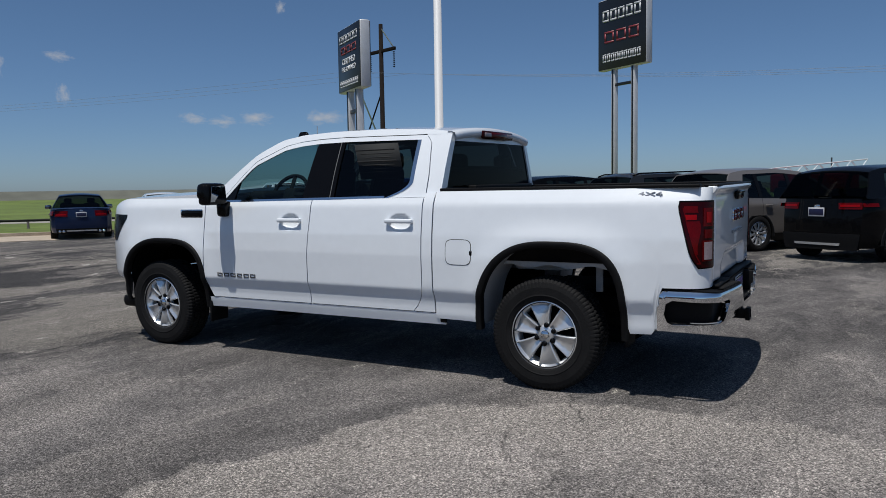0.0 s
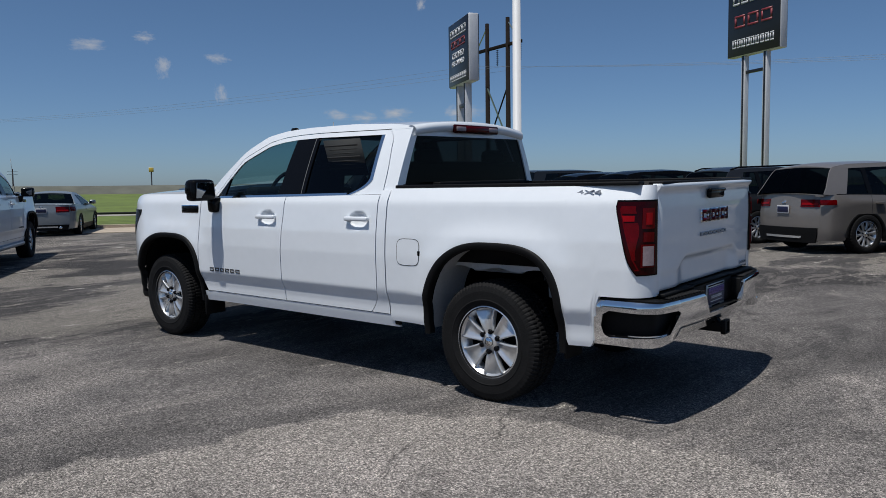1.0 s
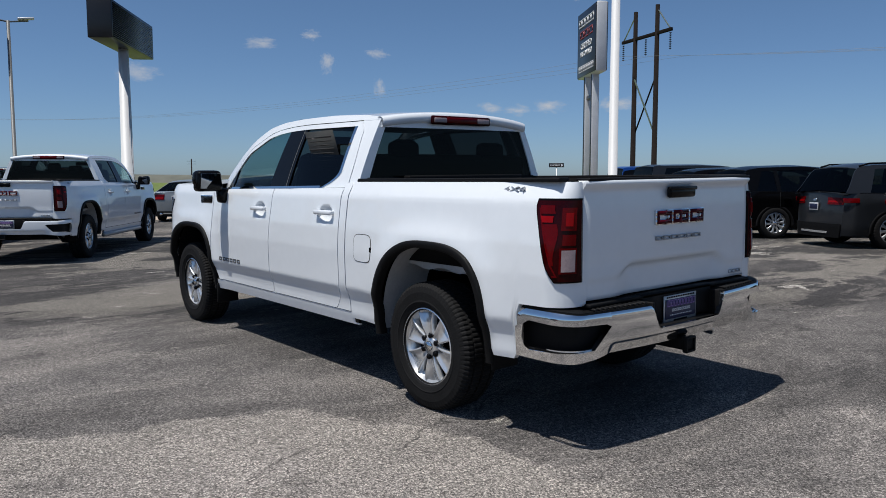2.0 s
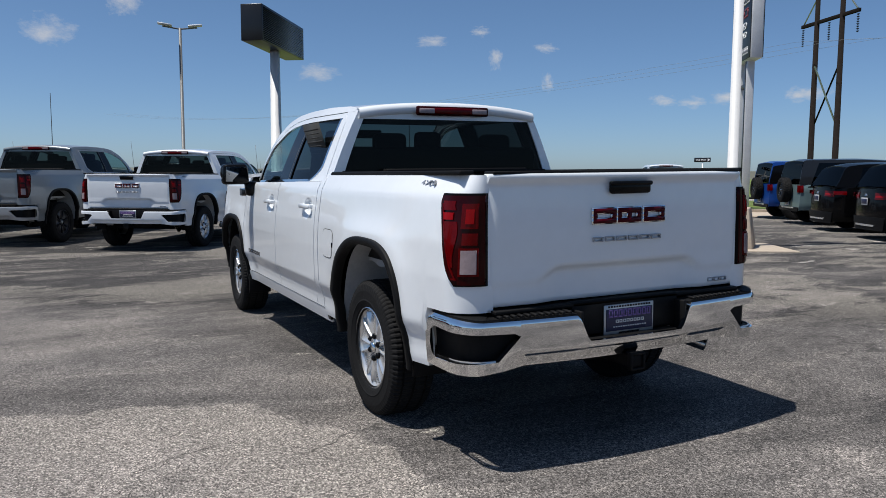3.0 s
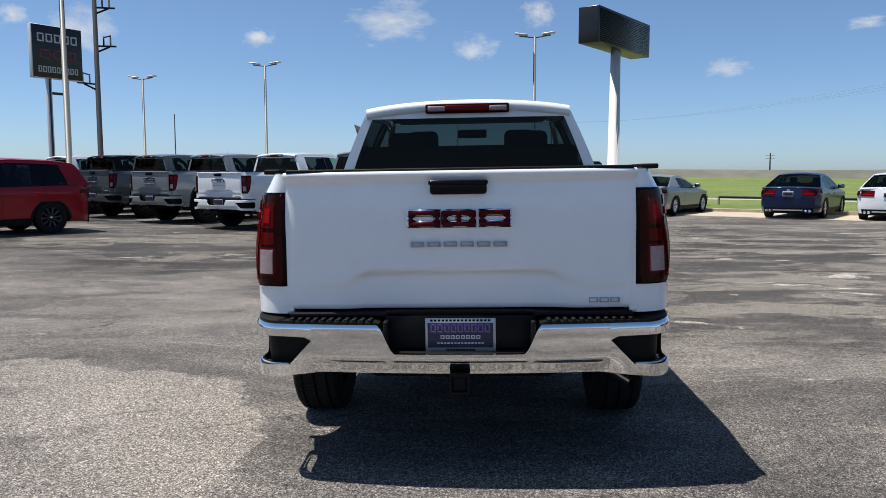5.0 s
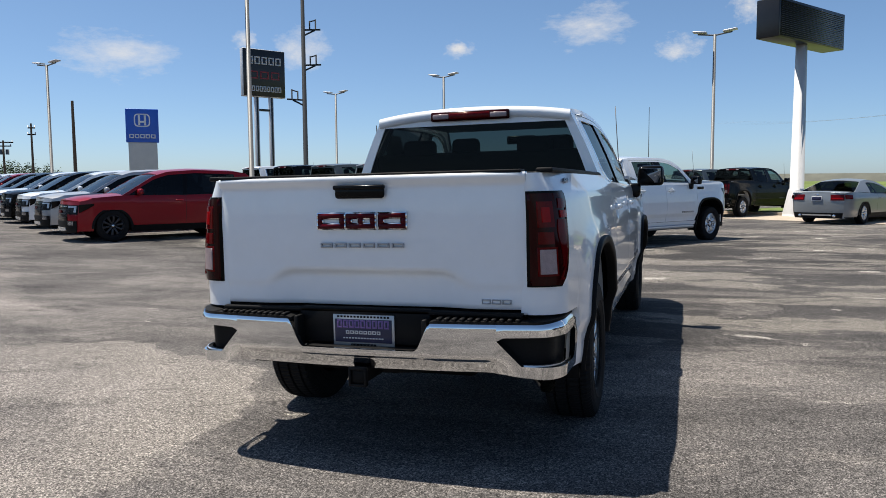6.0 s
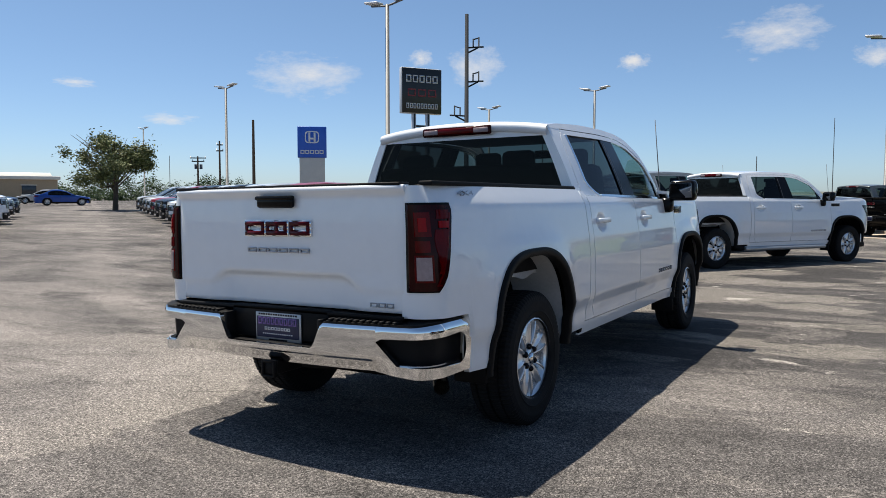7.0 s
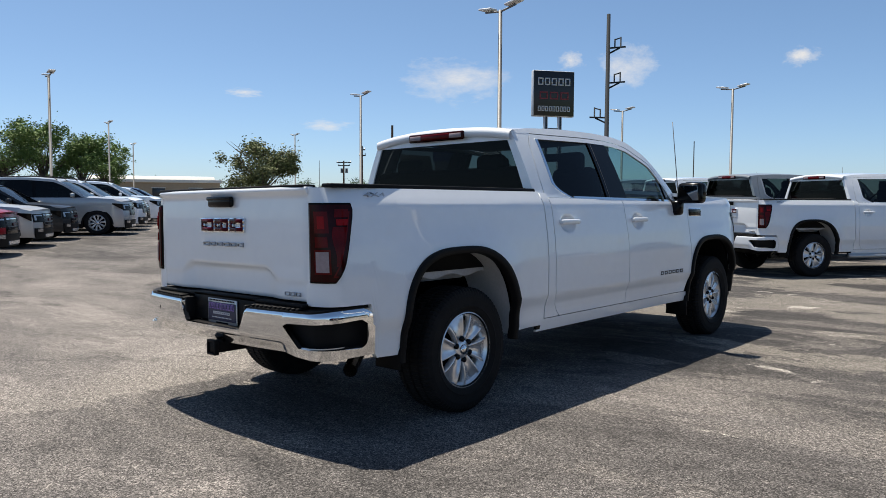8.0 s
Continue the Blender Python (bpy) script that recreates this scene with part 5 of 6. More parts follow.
def strip_ground(name, label, d0, d1, w0, w1, lift, material, category="ground", nd=12, nw=30):
    """A sheet laid on the ground between two distances along the lot's axis and two across it."""
    P = np.zeros((nd + 1, nw + 1, 3))
    for i in range(nd + 1):
        d = d0 + (d1 - d0) * i / nd
        for j in range(nw + 1):
            w = w0 + (w1 - w0) * j / nw
            x, y = d * HX + w * RX, d * HY + w * RY
            P[i, j] = x, y, ground_z(x, y) + (lift(d) if callable(lift) else lift)
    ob = new(name, mesh_of(name, *sheet(P, (0, 0, -0.12)), material))
    return tagged(ob, label, category, kind="structure")


strip_ground("grass_verge", "green mown grass verge beside the lot", 25.6, 42, -15, 90, 0.09, GRASS)
strip_ground("service_road", "pale concrete service road between grass strips", 37.5, 40.5, -14.8, 89.8, 0.104, ROAD, "road")
strip_ground("grass_field", "green mown grass field", 42.1, 178, -150, 500, lambda d: 0.10 + 0.7 * ss(150, 178, d), GRASS)
strip_ground("far_slope", "olive grass embankment under the highway", 178, 185, -500, 900, lambda d: 0.78 + 1.95 * ss(178, 185, d), FIELD)
strip_ground("far_highway", "pale highway on the embankment", 185, 200, -500, 900, 2.75, ROAD, "road")
strip_ground("concrete_apron", "tan concrete apron between asphalt and grass", 21.9, 25.3, -15, 90, 0.02, CONCRETE, "pavement", 4, 30)
strip_ground("kerb", "tan concrete kerb along the grass", 25.3, 25.6, -15, 90, 0.13, CONCRETE, "kerb", 1, 30)

# ---- the truck and the rows ----
hero = pickup("pickup_truck", "white crew-cab pickup with chrome rear bumper parked on asphalt", WHITE, pose(0, 0.012, 0, 0.9, 0, 0))


def repaint(ob, old, new_mat):
    for o in ob.children_recursive:
        for s_ in o.material_slots:
            if s_.material is old:
                s_.link = "OBJECT"
                s_.material = new_mat


def shed(ob):
    """Far copies go without the smallest pieces."""
    for o in [o for o in ob.children_recursive if o.name.split(".")[0] in ("pad_rib", "plate_mark", "printed_line", "handle_post")]:
        bpy.data.objects.remove(o)


ROWP = [("white crew-cab pickup parked in a row", WHITE, WHITE), ("grey crew-cab pickup with silver bumper in a row", GREY, SILVER), ("white crew-cab pickup with painted bumper", WHITE, WHITE),
        ("grey crew-cab pickup parked in a row", GREY, GREY), ("dark steel crew-cab pickup in a row", STEEL, STEEL), ("black crew-cab pickup in a row", BLACKP, BLACKP), ("white crew-cab pickup in a row", WHITE, CHROME)]
for k, (lab, pc, bc) in enumerate(ROWP):
    x, y = -11.6 - 1.85 * k, -0.80 - 2.62 * k
    if k == 0:
        x, y = -11.37, -0.91
    c = copy_thing(hero, at(x, y, -33 if k == 0 else -30) @ Matrix.Scale(1.0 if k == 0 else 1.06, 4))
    tagged(c, lab, group="row of parked pickups")
    repaint(c, WHITE, pc)
    repaint(c, CHROME, bc)
    if k > 1:
        shed(c)
    if k == 0:
        for s_ in (-1, 1):
            part("side_step", join(tube([(-3.0, s_ * 0.93, 0.36), (-0.75, s_ * 0.93, 0.36)], 0.045, 10), tube([(-2.7, s_ * 0.70, 0.47), (-2.7, s_ * 0.93, 0.36)], 0.03, 6), tube([(-1.1, s_ * 0.70, 0.47), (-1.1, s_ * 0.93, 0.36)], 0.03, 6)), SILVER, c, "silver running board")
    if k:
        repaint(c, ALLOY, DARKALLOY)
    if k > 1:
        repaint(c, EMBLEMRED, GLOSSBLACK)
c = copy_thing(hero, at(-26.6, 2.6, -34))
tagged(c, "black crew-cab pickup parked by the grass", group="row of parked pickups")
repaint(c, WHITE, BLACKP)
repaint(c, CHROME, BLACKP)
shed(c)
c = copy_thing(hero, at(-28.9, 0.9, -34))
tagged(c, "dark grey crew-cab pickup parked by the grass", group="row of parked pickups")
repaint(c, WHITE, STEEL)
repaint(c, CHROME, STEEL)
shed(c)


def along(x, y, h, r):
    return x + h * HX + r * RX, y + h * HY + r * RY


# sport utilities across the lot, noses to the aisle
ROWA = [(RED, "red"), (SILVER, "silver"), (WHITE, "white"), (BLACKP, "black"), (WHITE, "white"), (BLACKP, "black"), (CHARCOAL, "charcoal"), (RED, "red"), (WHITE, "white"), (SILVER, "silver"), (CHARCOAL, "charcoal"), (WHITE, "white")]
for k, (pc, word) in enumerate(ROWA):
    x, y = along(-10.1, -11.4, 0, -0.95)
    x, y = along(x, y, 1.45, -3.05 * k)
    car("parked_suv", word + " sport utility vehicle with black grille in a row", "suv", pc, at(x, y, 146), group="row of parked sport utilities", alloy="dark" if k == 0 else "bright", **SUV)
ROWB = [(RED, "red", SUV), (SILVER, "silver", SUV), (CHARCOAL, "charcoal", SUV), (SILVER, "silver", BIGSUV), (WHITE, "white", BIGSUV), (WHITE, "white", SUV), (WHITE, "white", BIGSUV), (GREY, "grey", SUV), (WHITE, "white", SUV), (NAVY, "navy", SUV)]
for k, (pc, word, sp) in enumerate(ROWB):
    x, y = along(-2.2, -14.1, 0, -3.05 * k - 0.95)
    x, y = along(x, y, -1.45 - (0.95 if k < 3 else 0.0), 0)
    car("parked_suv", word + " sport utility vehicle facing the aisle", "suv", pc, at(x, y, -34), group="facing row of sport utilities", **sp)


# row behind the truck's right side, tails to the aisle
def rowc(k):
    return along(1.2 - 2.40 * k, 9.1 + 1.62 * k, 0, 2.1 if k < 3 else 1.3)


SMALLSUV = dict(SUV, lampz=(0.89, 1.03), L=4.4, W=1.82, wb=2.64, fo=0.87, R=0.35, deck=[(-2.2, 0.95), (-1.2, 1.05), (0.2, 1.06), (2.2, 1.10)], roof=[(-1.1, 1.04), (-0.35, 1.50), (0.0, 1.60), (0.6, 1.645), (1.5, 1.61), (1.85, 1.55), (2.08, 1.12)], cut=(-0.25, 1.83), pillars=(0.25, 1.1))
for k, name, lab, pc, sp in ((0, "parked_suv", "black compact sport utility with red tail lamps", BLACKP, SMALLSUV), (1, "parked_suv", "bronze luxury crossover with chrome trim", BRONZE, SUV), (2, "parked_suv", "charcoal sport utility with dark alloy wheels", CHARCOAL, SUV),
                             (3, "parked_suv", "black sport utility parked in a row", BLACKP, SUV), (4, "parked_suv", "black three-row sport utility with chrome strip", BLACKP, SUV), (5, "off_road_vehicle", "sage off-road vehicle with dark hardtop and spare wheel", SAGE, BOXY), (6, "off_road_vehicle", "bright blue off-road vehicle with rear spare wheel", BLUE, BOXY)):
    x, y = rowc(k)
    car(name, lab, "suv", pc, at(x, y, -124), group="row of parked used cars", **dict(sp, hardtop=CHARCOAL if k == 5 else None, rack=k == 2))
for (x, y, name, lab, pc, sp) in ((-25.0, 7.6, "parked_coupe", "dark grey two-door coupe facing the grass", GREY, COUPE), (-23.3, 11.9, "parked_sedan", "navy blue saloon facing the grass", NAVY, SEDAN), (-22.0, 14.3, "parked_sedan", "white saloon with four exhaust tips", WHITE, SEDAN), (-20.5, 16.6, "parked_coupe", "black sports coupe facing the grass", BLACKP, COUPE)):
    x, y = along(x, y, -1.9, 0)
    car(name, lab, "car", pc, at(x, y, -34), group="cars along the grass", **sp)
c = copy_thing(hero, at(-19.6, 19.6, -34))
tagged(c, "white pickup with dark lower bumper by the grass", group="cars along the grass")
repaint(c, CHROME, WHITE)


# ---- poles and signs ----
GALV = mat("galvanised_steel", (0.55, 0.56, 0.57), rough=0.5, metal=0.3, var=0.08, scale=3)
# darker copy of the pole white: the posts' shaded side put into the colour
POLESHADE = mat("shaded_pole", (0.12, 0.125, 0.13), rough=0.5, var=0.06, scale=3)
POLEW = mat("white_pole", (0.55, 0.555, 0.56), rough=0.5, var=0.04, scale=3)
WOOD = mat("dark_pole_wood", (0.014, 0.011, 0.010), rough=0.9, var=0.3, scale=4, spec=0.08)
SIGNBLACK = mat("sign_black", (0.010, 0.010, 0.011), rough=0.3, var=0.2, scale=3)
SIGNWHITE = mat("sign_white", (0.75, 0.76, 0.78), rough=0.5, var=0.03, scale=3)
SIGNGREY = mat("sign_pale_grey", (0.48, 0.49, 0.51), rough=0.5, var=0.05, scale=3)
SIGNRED = mat("sign_red", (0.22, 0.03, 0.04), rough=0.5, var=0.05, scale=3)
PIER = mat("pier_render", (0.62, 0.58, 0.52), rough=0.9, var=0.06, scale=2, bump=0.2, bscale=40)
SIGNBLUE = mat("sign_blue", (0.016, 0.115, 0.55), rough=0.4, var=0.05, scale=3)


def lamp_post(x, y, h, turn, pedestal=False, label="tall lot lamp post with twin heads, coloured as its shaded side", thick=1.0):
    pm = POLEW if pedestal else POLESHADE
    T = thing("street_lamp", label, "lamp post", at(x, y, turn), "lot lamp posts")
    part("pole", tube([(0, 0, 0.8 if pedestal else 0), (0, 0, h)], [0.085 * thick, 0.065 * thick], 12), pm, T)
    part("arm", tube([(-0.75, 0, h + 0.05), (0, 0, h - 0.05), (0.75, 0, h + 0.05)], 0.035, 8), pm, T)
    for s_ in (-1, 1):
        part("lamp_head", moved(box(s_ * 0.66, 0, 0, 0.62, 0.34, 0.07, 0.025), pose(0, 0, h + 0.05 + 0.0, 0, -s_ * 7, 0)), GALV, T)
    if pedestal:
        q, p = math.radians(-22), box(0, 0, 0.375, 0.88, 0.88, 0.77, 0.025, (0.76, 0.76))
        part("pedestal", ([(x_ * math.cos(q) - y_ * math.sin(q), x_ * math.sin(q) + y_ * math.cos(q), z_) for x_, y_, z_ in p[0]], p[1]), CONCRETE, T, "tan concrete pedestal with square tapering sides")
        part("slab", box(0, 0, 0.005, 1.9, 1.7, 0.05, 0.015), CONCRETE, T, "pale concrete slab round the pedestal")
        part("base_cover", box(0, 0, 0.82, 0.34, 0.34, 0.13, 0.02), POLEW, T)
    return T


def lathe_z(profile, n=20):
    v, f = lathe(profile, n)
    return [(x, -z, y) for x, y, z in v], f


lamp_post(-6.15, 8.56, 8.6, 60, True, "white lamp post on a tan concrete pedestal", 1.12)
for x, y, h in ((-32.7, 2.4, 8.0), (-39.6, -12.8, 7.6), (-44.3, -22.3, 7.4), (-27.4, -30.7, 7.4), (-17.0, -12.0, 7.7), (-12.3, -38.2, 7.5), (-27.2, -64.5, 7.6), (-53.6, -72.1, 8.6), (-39.9, -86.2, 7.3)):
    lamp_post(x, y, h, 80)


def pole_sign(x, y, phi, w, z0, z1, lines, label, depth=0.45, posts=0.55):
    """A tall sign on two posts, its face to local -y."""
    T = thing("pylon_sign", label, "sign", at(x, y, phi), "dealership signs")
    for s_ in (-1, 1):
        part("post", box(s_ * posts, 0, z0 / 2 + 0.1, 0.28, 0.30, z0 + 0.2, 0.03), GALV, T)
        part("post_channel", box(s_ * posts, -0.155, z0 / 2 + 0.1, 0.12, 0.03, z0, 0.005), SIGNBLACK, T)
    for zc in (z0 - 0.9, z0 * 0.25):
        part("brace", box(0, 0, zc, posts * 2, 0.18, 0.16, 0.02), SIGNBLACK, T)
    c = part("cabinet", box(0, 0, (z0 + z1) / 2, w, depth, z1 - z0, 0.05), GALV, T)
    part("face", box(0, -depth / 2 - 0.012, (z0 + z1) / 2, w - 0.08, 0.03, z1 - z0 - 0.08, 0.01), SIGNBLACK, c)
    part("face", box(0, depth / 2 + 0.012, (z0 + z1) / 2, w - 0.08, 0.03, z1 - z0 - 0.08, 0.01), SIGNBLACK, c)
    for kind_, f0, f1, wid, n_, mt in lines:
        za, zb_ = z0 + (z1 - z0) * f0, z0 + (z1 - z0) * f1
        if isinstance(kind_, str):
            words(kind_, (zb_ - za) * 1.35, pose(0, -depth / 2 - 0.035, za, 90, 0, 0), mt, c)
        else:
            step = wid * w / n_
            for k in range(n_):
                u0 = -wid * w / 2 + step * (k + 0.11)
                part("word_ring", plain_ring(u0, u0 + step * 0.78, za, zb_, (zb_ - za) * 0.17, lambda u, v, du, dv: box(u, -depth / 2 - 0.035, v, du, 0.03, dv)), mt, c)
    return T


BG = [(0, 0.68, 0.84, 0.82, 5, SIGNGREY), (0, 0.375, 0.54, 0.76, 3, SIGNRED), (0, 0.11, 0.225, 0.80, 9, SIGNGREY)]
CERT = [(0, 0.76, 0.88, 0.80, 5, SIGNGREY), (0, 0.585, 0.70, 0.72, 3, SIGNRED), ("CERTIFIED", 0.43, 0.525, 0, 0, SIGNWHITE), ("PRE-OWNED", 0.315, 0.395, 0, 0, SIGNWHITE), (0, 0.08, 0.175, 0.80, 9, SIGNGREY)]
pole_sign(-18.12, 22.1, 146 - 180, 2.9, 5.88, 8.72, CERT, "black certified pre-owned dealership sign on posts")
pole_sign(-10.5, 38.1, -30, 3.9, 8.33, 12.43, BG, "black dealership sign on two tall posts", 0.45, 0.80)
pole_sign(-43.2, -27.4, 146, 3.2, 7.2, 10.5, BG, "black dealership sign on two tall posts")

# electronic message sign
T = thing("message_sign", "dark electronic message sign on a tapered white pole", "sign", at(-27.0, 5.3, -34))
part("pole", moved(tube([(0, 0, 0.5), (0, 0, 7.0)], [0.27, 0.20], 4), pose(0, 0, 0, 0, 0, 45)), POLEW, T)
part("pole_base", moved(tube([(0, 0, 0), (0, 0, 0.12), (0, 0, 1.0), (0, 0, 1.05)], [0.52, 0.50, 0.31, 0.28], 4), pose(0, 0, 0, 0, 0, 45)), POLEW, T)
c = part("cabinet", box(0, 0, 7.05, 4.9, 0.85, 1.35, 0.03), SIGNBLACK, T)
for k in range(18):
    part("louvre", box(0, 0.43, 6.45 + 0.068 * k, 4.7, 0.03, 0.045, 0.004, seg=1), GLOSSBLACK, c)

# pylon of the neighbouring dealer: a blue cabinet over a pale pier
T = thing("pylon_sign", "blue dealership sign on a pale concrete pier", "sign", at(-46.1, -40.3, 130), "dealership signs")
part("pier", box(0, 0, 2.17, 2.15, 0.6, 4.34, 0.03), PIER, T)
c = part("cabinet", box(0, 0, 5.66, 2.45, 0.7, 2.64, 0.04), SIGNBLUE, T)
ringv = [(0.60 * math.copysign(abs(math.cos(t)) ** 0.5, math.cos(t)), 0.52 * math.copysign(abs(math.sin(t)) ** 0.5, math.sin(t))) for t in np.linspace(0, 2 * math.pi, 37)]
part("emblem_ring", sheet(np.array([[(x * k, -0.37, 6.08 + z * k) for x, z in ringv] for k in (1.0, 0.84)]), (0, 0.02, 0)), SIGNWHITE, c)
part("emblem_bar", join(box(-0.22, -0.37, 6.08, 0.16, 0.03, 0.80, 0.01), box(0.22, -0.37, 6.08, 0.16, 0.03, 0.80, 0.01), box(0, -0.37, 5.96, 0.34, 0.03, 0.15, 0.01)), SIGNWHITE, c)
for k in range(5):
    part("word_ring", plain_ring(-0.98 + 0.40 * k, -0.64 + 0.40 * k, 4.66, 4.98, 0.075, lambda u, v, du, dv: box(u, -0.37, v, du, 0.03, dv)), SIGNWHITE, c)


# ---- utility poles, mast, wires ----
MASTM = mat("mast_steel", (0.022, 0.027, 0.034), rough=0.7, var=0.1, scale=2, spec=0.08)
WIRE = mat("wire", (0.22, 0.23, 0.25), rough=0.6)


def utility_pole(x, y, h, r=0.16, arms=(), label="dark wooden utility pole", transformers=0, turn=0.0, wood=WOOD):
    T = thing("utility_pole", label, "utility pole", at(x, y, turn), "utility poles")
    part("pole", tube([(0, 0, 0), (0, 0, h)], [r, r * 0.65], 10), wood, T)
    for z, w in arms:
        part("crossarm", box(0, 0.1, z, w, 0.10, 0.12, 0.01), WOOD, T)
        for s_ in (-1, 1):
            part("insulator", tube([(s_ * w * 0.45, 0.1, z + 0.06), (s_ * w * 0.45, 0.1, z + 0.22)], 0.05, 8), GALV, T)
    for k in range(transformers):
        part("transformer", tube([((k - 0.5) * 0.6, 0.25, h - 1.5), ((k - 0.5) * 0.6, 0.25, h - 0.95)], 0.19, 12), POLESHADE, T)
    return T


utility_pole(-45.6, -46.7, 7.8, 0.16, label="thick dark transmission pole", turn=124)
utility_pole(-50.3, -56.1, 6.5, 0.12, ((5.5, 0.7), (6.1, 0.6)), "leaning utility pole with small arms", turn=124)
utility_pole(-58.6, -68.8, 5.6, 0.14, ((5.4, 1.9), (5.0, 1.5)), "utility pole with crossarm and transformers", 2, turn=124)
for x, y, h, r in ((-65.7, -82.5, 6.4, 0.05), (-208, -88.8, 18.3, 0.20), (-247, -34, 13.8, 0.18), (-104, -4.0, 11.2, 0.055)):
    utility_pole(x, y, h, r, label="slim dark steel aerial pole", wood=MASTM)
utility_pole(-418, 154.5, 13.5, 0.45, ((12.2, 5.0), (10.6, 5.0)), "distant wooden utility pole", turn=60)

# two-legged transmission frame beyond the signs
T = thing("transmission_frame", "dark wooden two-pole transmission frame with insulators", "utility pole", at(-45.8, 65.0, 0))
for s_ in (-1, 1):
    part("pole", tube([(s_ * 1.9, 0, 0), (s_ * 1.9, 0, 19.6)], [0.30, 0.22], 10), WOOD, T)
    part("stay", tube([(s_ * 1.9, 0, 19.2), (s_ * 4.0, 0, 16.9)], 0.07, 6), GALV, T)
    part("cross_brace", tube([(s_ * 1.9, 0.1 * s_, 12.6), (-s_ * 1.9, 0.1 * s_, 6.4)], 0.09, 6), WOOD if s_ > 0 else GALV, T)
part("crossarm", box(0, 0, 16.7, 8.6, 0.28, 0.34, 0.03), WOOD, T)
for x in (-4.1, 0.0, 4.1):
    st_ = part("insulator_string", join(*[lathe_z([(0.0, 16.4 - 0.22 * k), (0.14, 16.36 - 0.22 * k), (0.05, 16.25 - 0.22 * k)], 8) for k in range(8)]), MASTM, T)
    st_.matrix_local = pose(x, 0, 0)
T.matrix_world = at(-46.5, 64.6, -18)

# antenna mast
T = thing("antenna_mast", "tall dark steel antenna mast with three antenna brackets", "mast", at(-79.1, -43.5, 119))
part("shaft", tube([(0, 0, 0), (0, 0, 23.5)], [0.31, 0.22], 12), MASTM, T)
for z, s_ in ((19.4, 1), (15.2, 1), (11.0, -1)):
    b = part("antenna_bracket", join(tube([(0, 0, z - 0.7), (s_ * 1.4, 0, z)], 0.11, 6), tube([(0, 0, z), (s_ * 2.1, 0, z + 0.1)], 0.11, 6)), MASTM, T)
    part("antenna", join(tube([(s_ * 0.8, 0, z), (s_ * 0.8, 0, z + 1.1)], 0.1, 6), tube([(s_ * 1.5, 0, z), (s_ * 1.5, 0, z + 1.3)], 0.1, 6), tube([(s_ * 0.8, 0, z + 1.0), (s_ * 1.5, 0, z + 1.2)], 0.08, 6)), MASTM, b)


def wire(a, b, sag, r=0.012):
    pts = [Vector(a).lerp(Vector(b), t) - Vector((0, 0, sag * 4 * t * (1 - t))) for t in np.linspace(0, 1, 17)]
    ob = new("overhead_wire", mesh_of("overhead_wire", *tube(pts, r, 5), WIRE))
    tagged(ob, "thin overhead power wire", "wire", "overhead wires")


for dx, z in ((-2.6, 14.6), (0.0, 14.6), (2.6, 14.6)):
    wire((-45.8 + dx, 65.0 + dx, z), (120 + dx, 62.0 + dx, z), 5.0, 0.011)
    wire((-45.8 + dx, 65.0 + dx, z), (-230 + dx, 10.0 + dx, z + 4), 4.0, 0.011)

# guard rail on posts along the grass
FENCE = mat("dark_rail", (0.03, 0.028, 0.026), rough=0.7, var=0.2, scale=5)
T = thing("rail_fence", "low dark pipe rail fence along the grass", "fence")
for k in range(24):
    x, y = along(0, 0, 30.5, -8 + 3.0 * k)
    z = float(ground_z(x, y))
    part("post", tube([(x, y, z), (x, y, z + 0.38)], 0.05, 8), FENCE, T)
xa_, ya_ = along(0, 0, 30.5, -8)
xb_, yb_ = along(0, 0, 30.5, 61)
part("rail", tube([(xa_, ya_, 0.42), (xb_, yb_, 0.42)], 0.05, 8), FENCE, T)

# small road signs
T = thing("one_way_sign", "black and white one-way arrow sign on a post", "sign", at(-17.6, 19.4, 30))
part("post", tube([(0, 0, 0), (0, 0, 2.05)], 0.025, 8), GALV, T)
pl = part("plate", box(0, -0.03, 2.0, 0.62, 0.012, 0.17, 0.004), SIGNBLACK, T)
words("ONE WAY", 0.085, pose(-0.05, -0.04, 1.97, 90, 0, 0), SIGNWHITE, pl)
part("arrow_head", ([(0.20, -0.045, 2.06), (0.20, -0.045, 1.94), (0.29, -0.045, 2.0)], [(0, 1, 2)]), SIGNWHITE, pl)
T = thing("marker_sign", "small yellow sign panel on a grey post", "sign", at(-257.0, 141.0, 60))
part("post", tube([(0, 0, 0), (0, 0, 8.4)], 0.22, 8), MASTM, T)
part("panel", box(0, -0.2, 9.2, 1.7, 0.5, 1.6, 0.1), mat("sign_yellow", (0.62, 0.45, 0.06), rough=0.5, var=0.1, scale=4), T)


# a lorry with a lattice boom laid along it, beyond the rows
T = thing("crane_truck", "red lorry carrying a white lattice boom", "truck", at(-1.6, 54.2, 3))
part("body", join(box(0.2, 0, 1.55, 5.6, 2.2, 1.3, 0.12), box(-1.7, 0, 2.15, 1.5, 2.1, 0.5, 0.15, (0.8, 0.9))), RED, T)
bo = part("boom", join(*[tube([(-3.5, y, 2.15 + z), (3.5, y, 2.35 + 1.9 * z)], 0.035, 5) for y in (-0.35, 0.35) for z in (0.0, 0.40)]), SIGNWHITE, T, "white lattice boom")
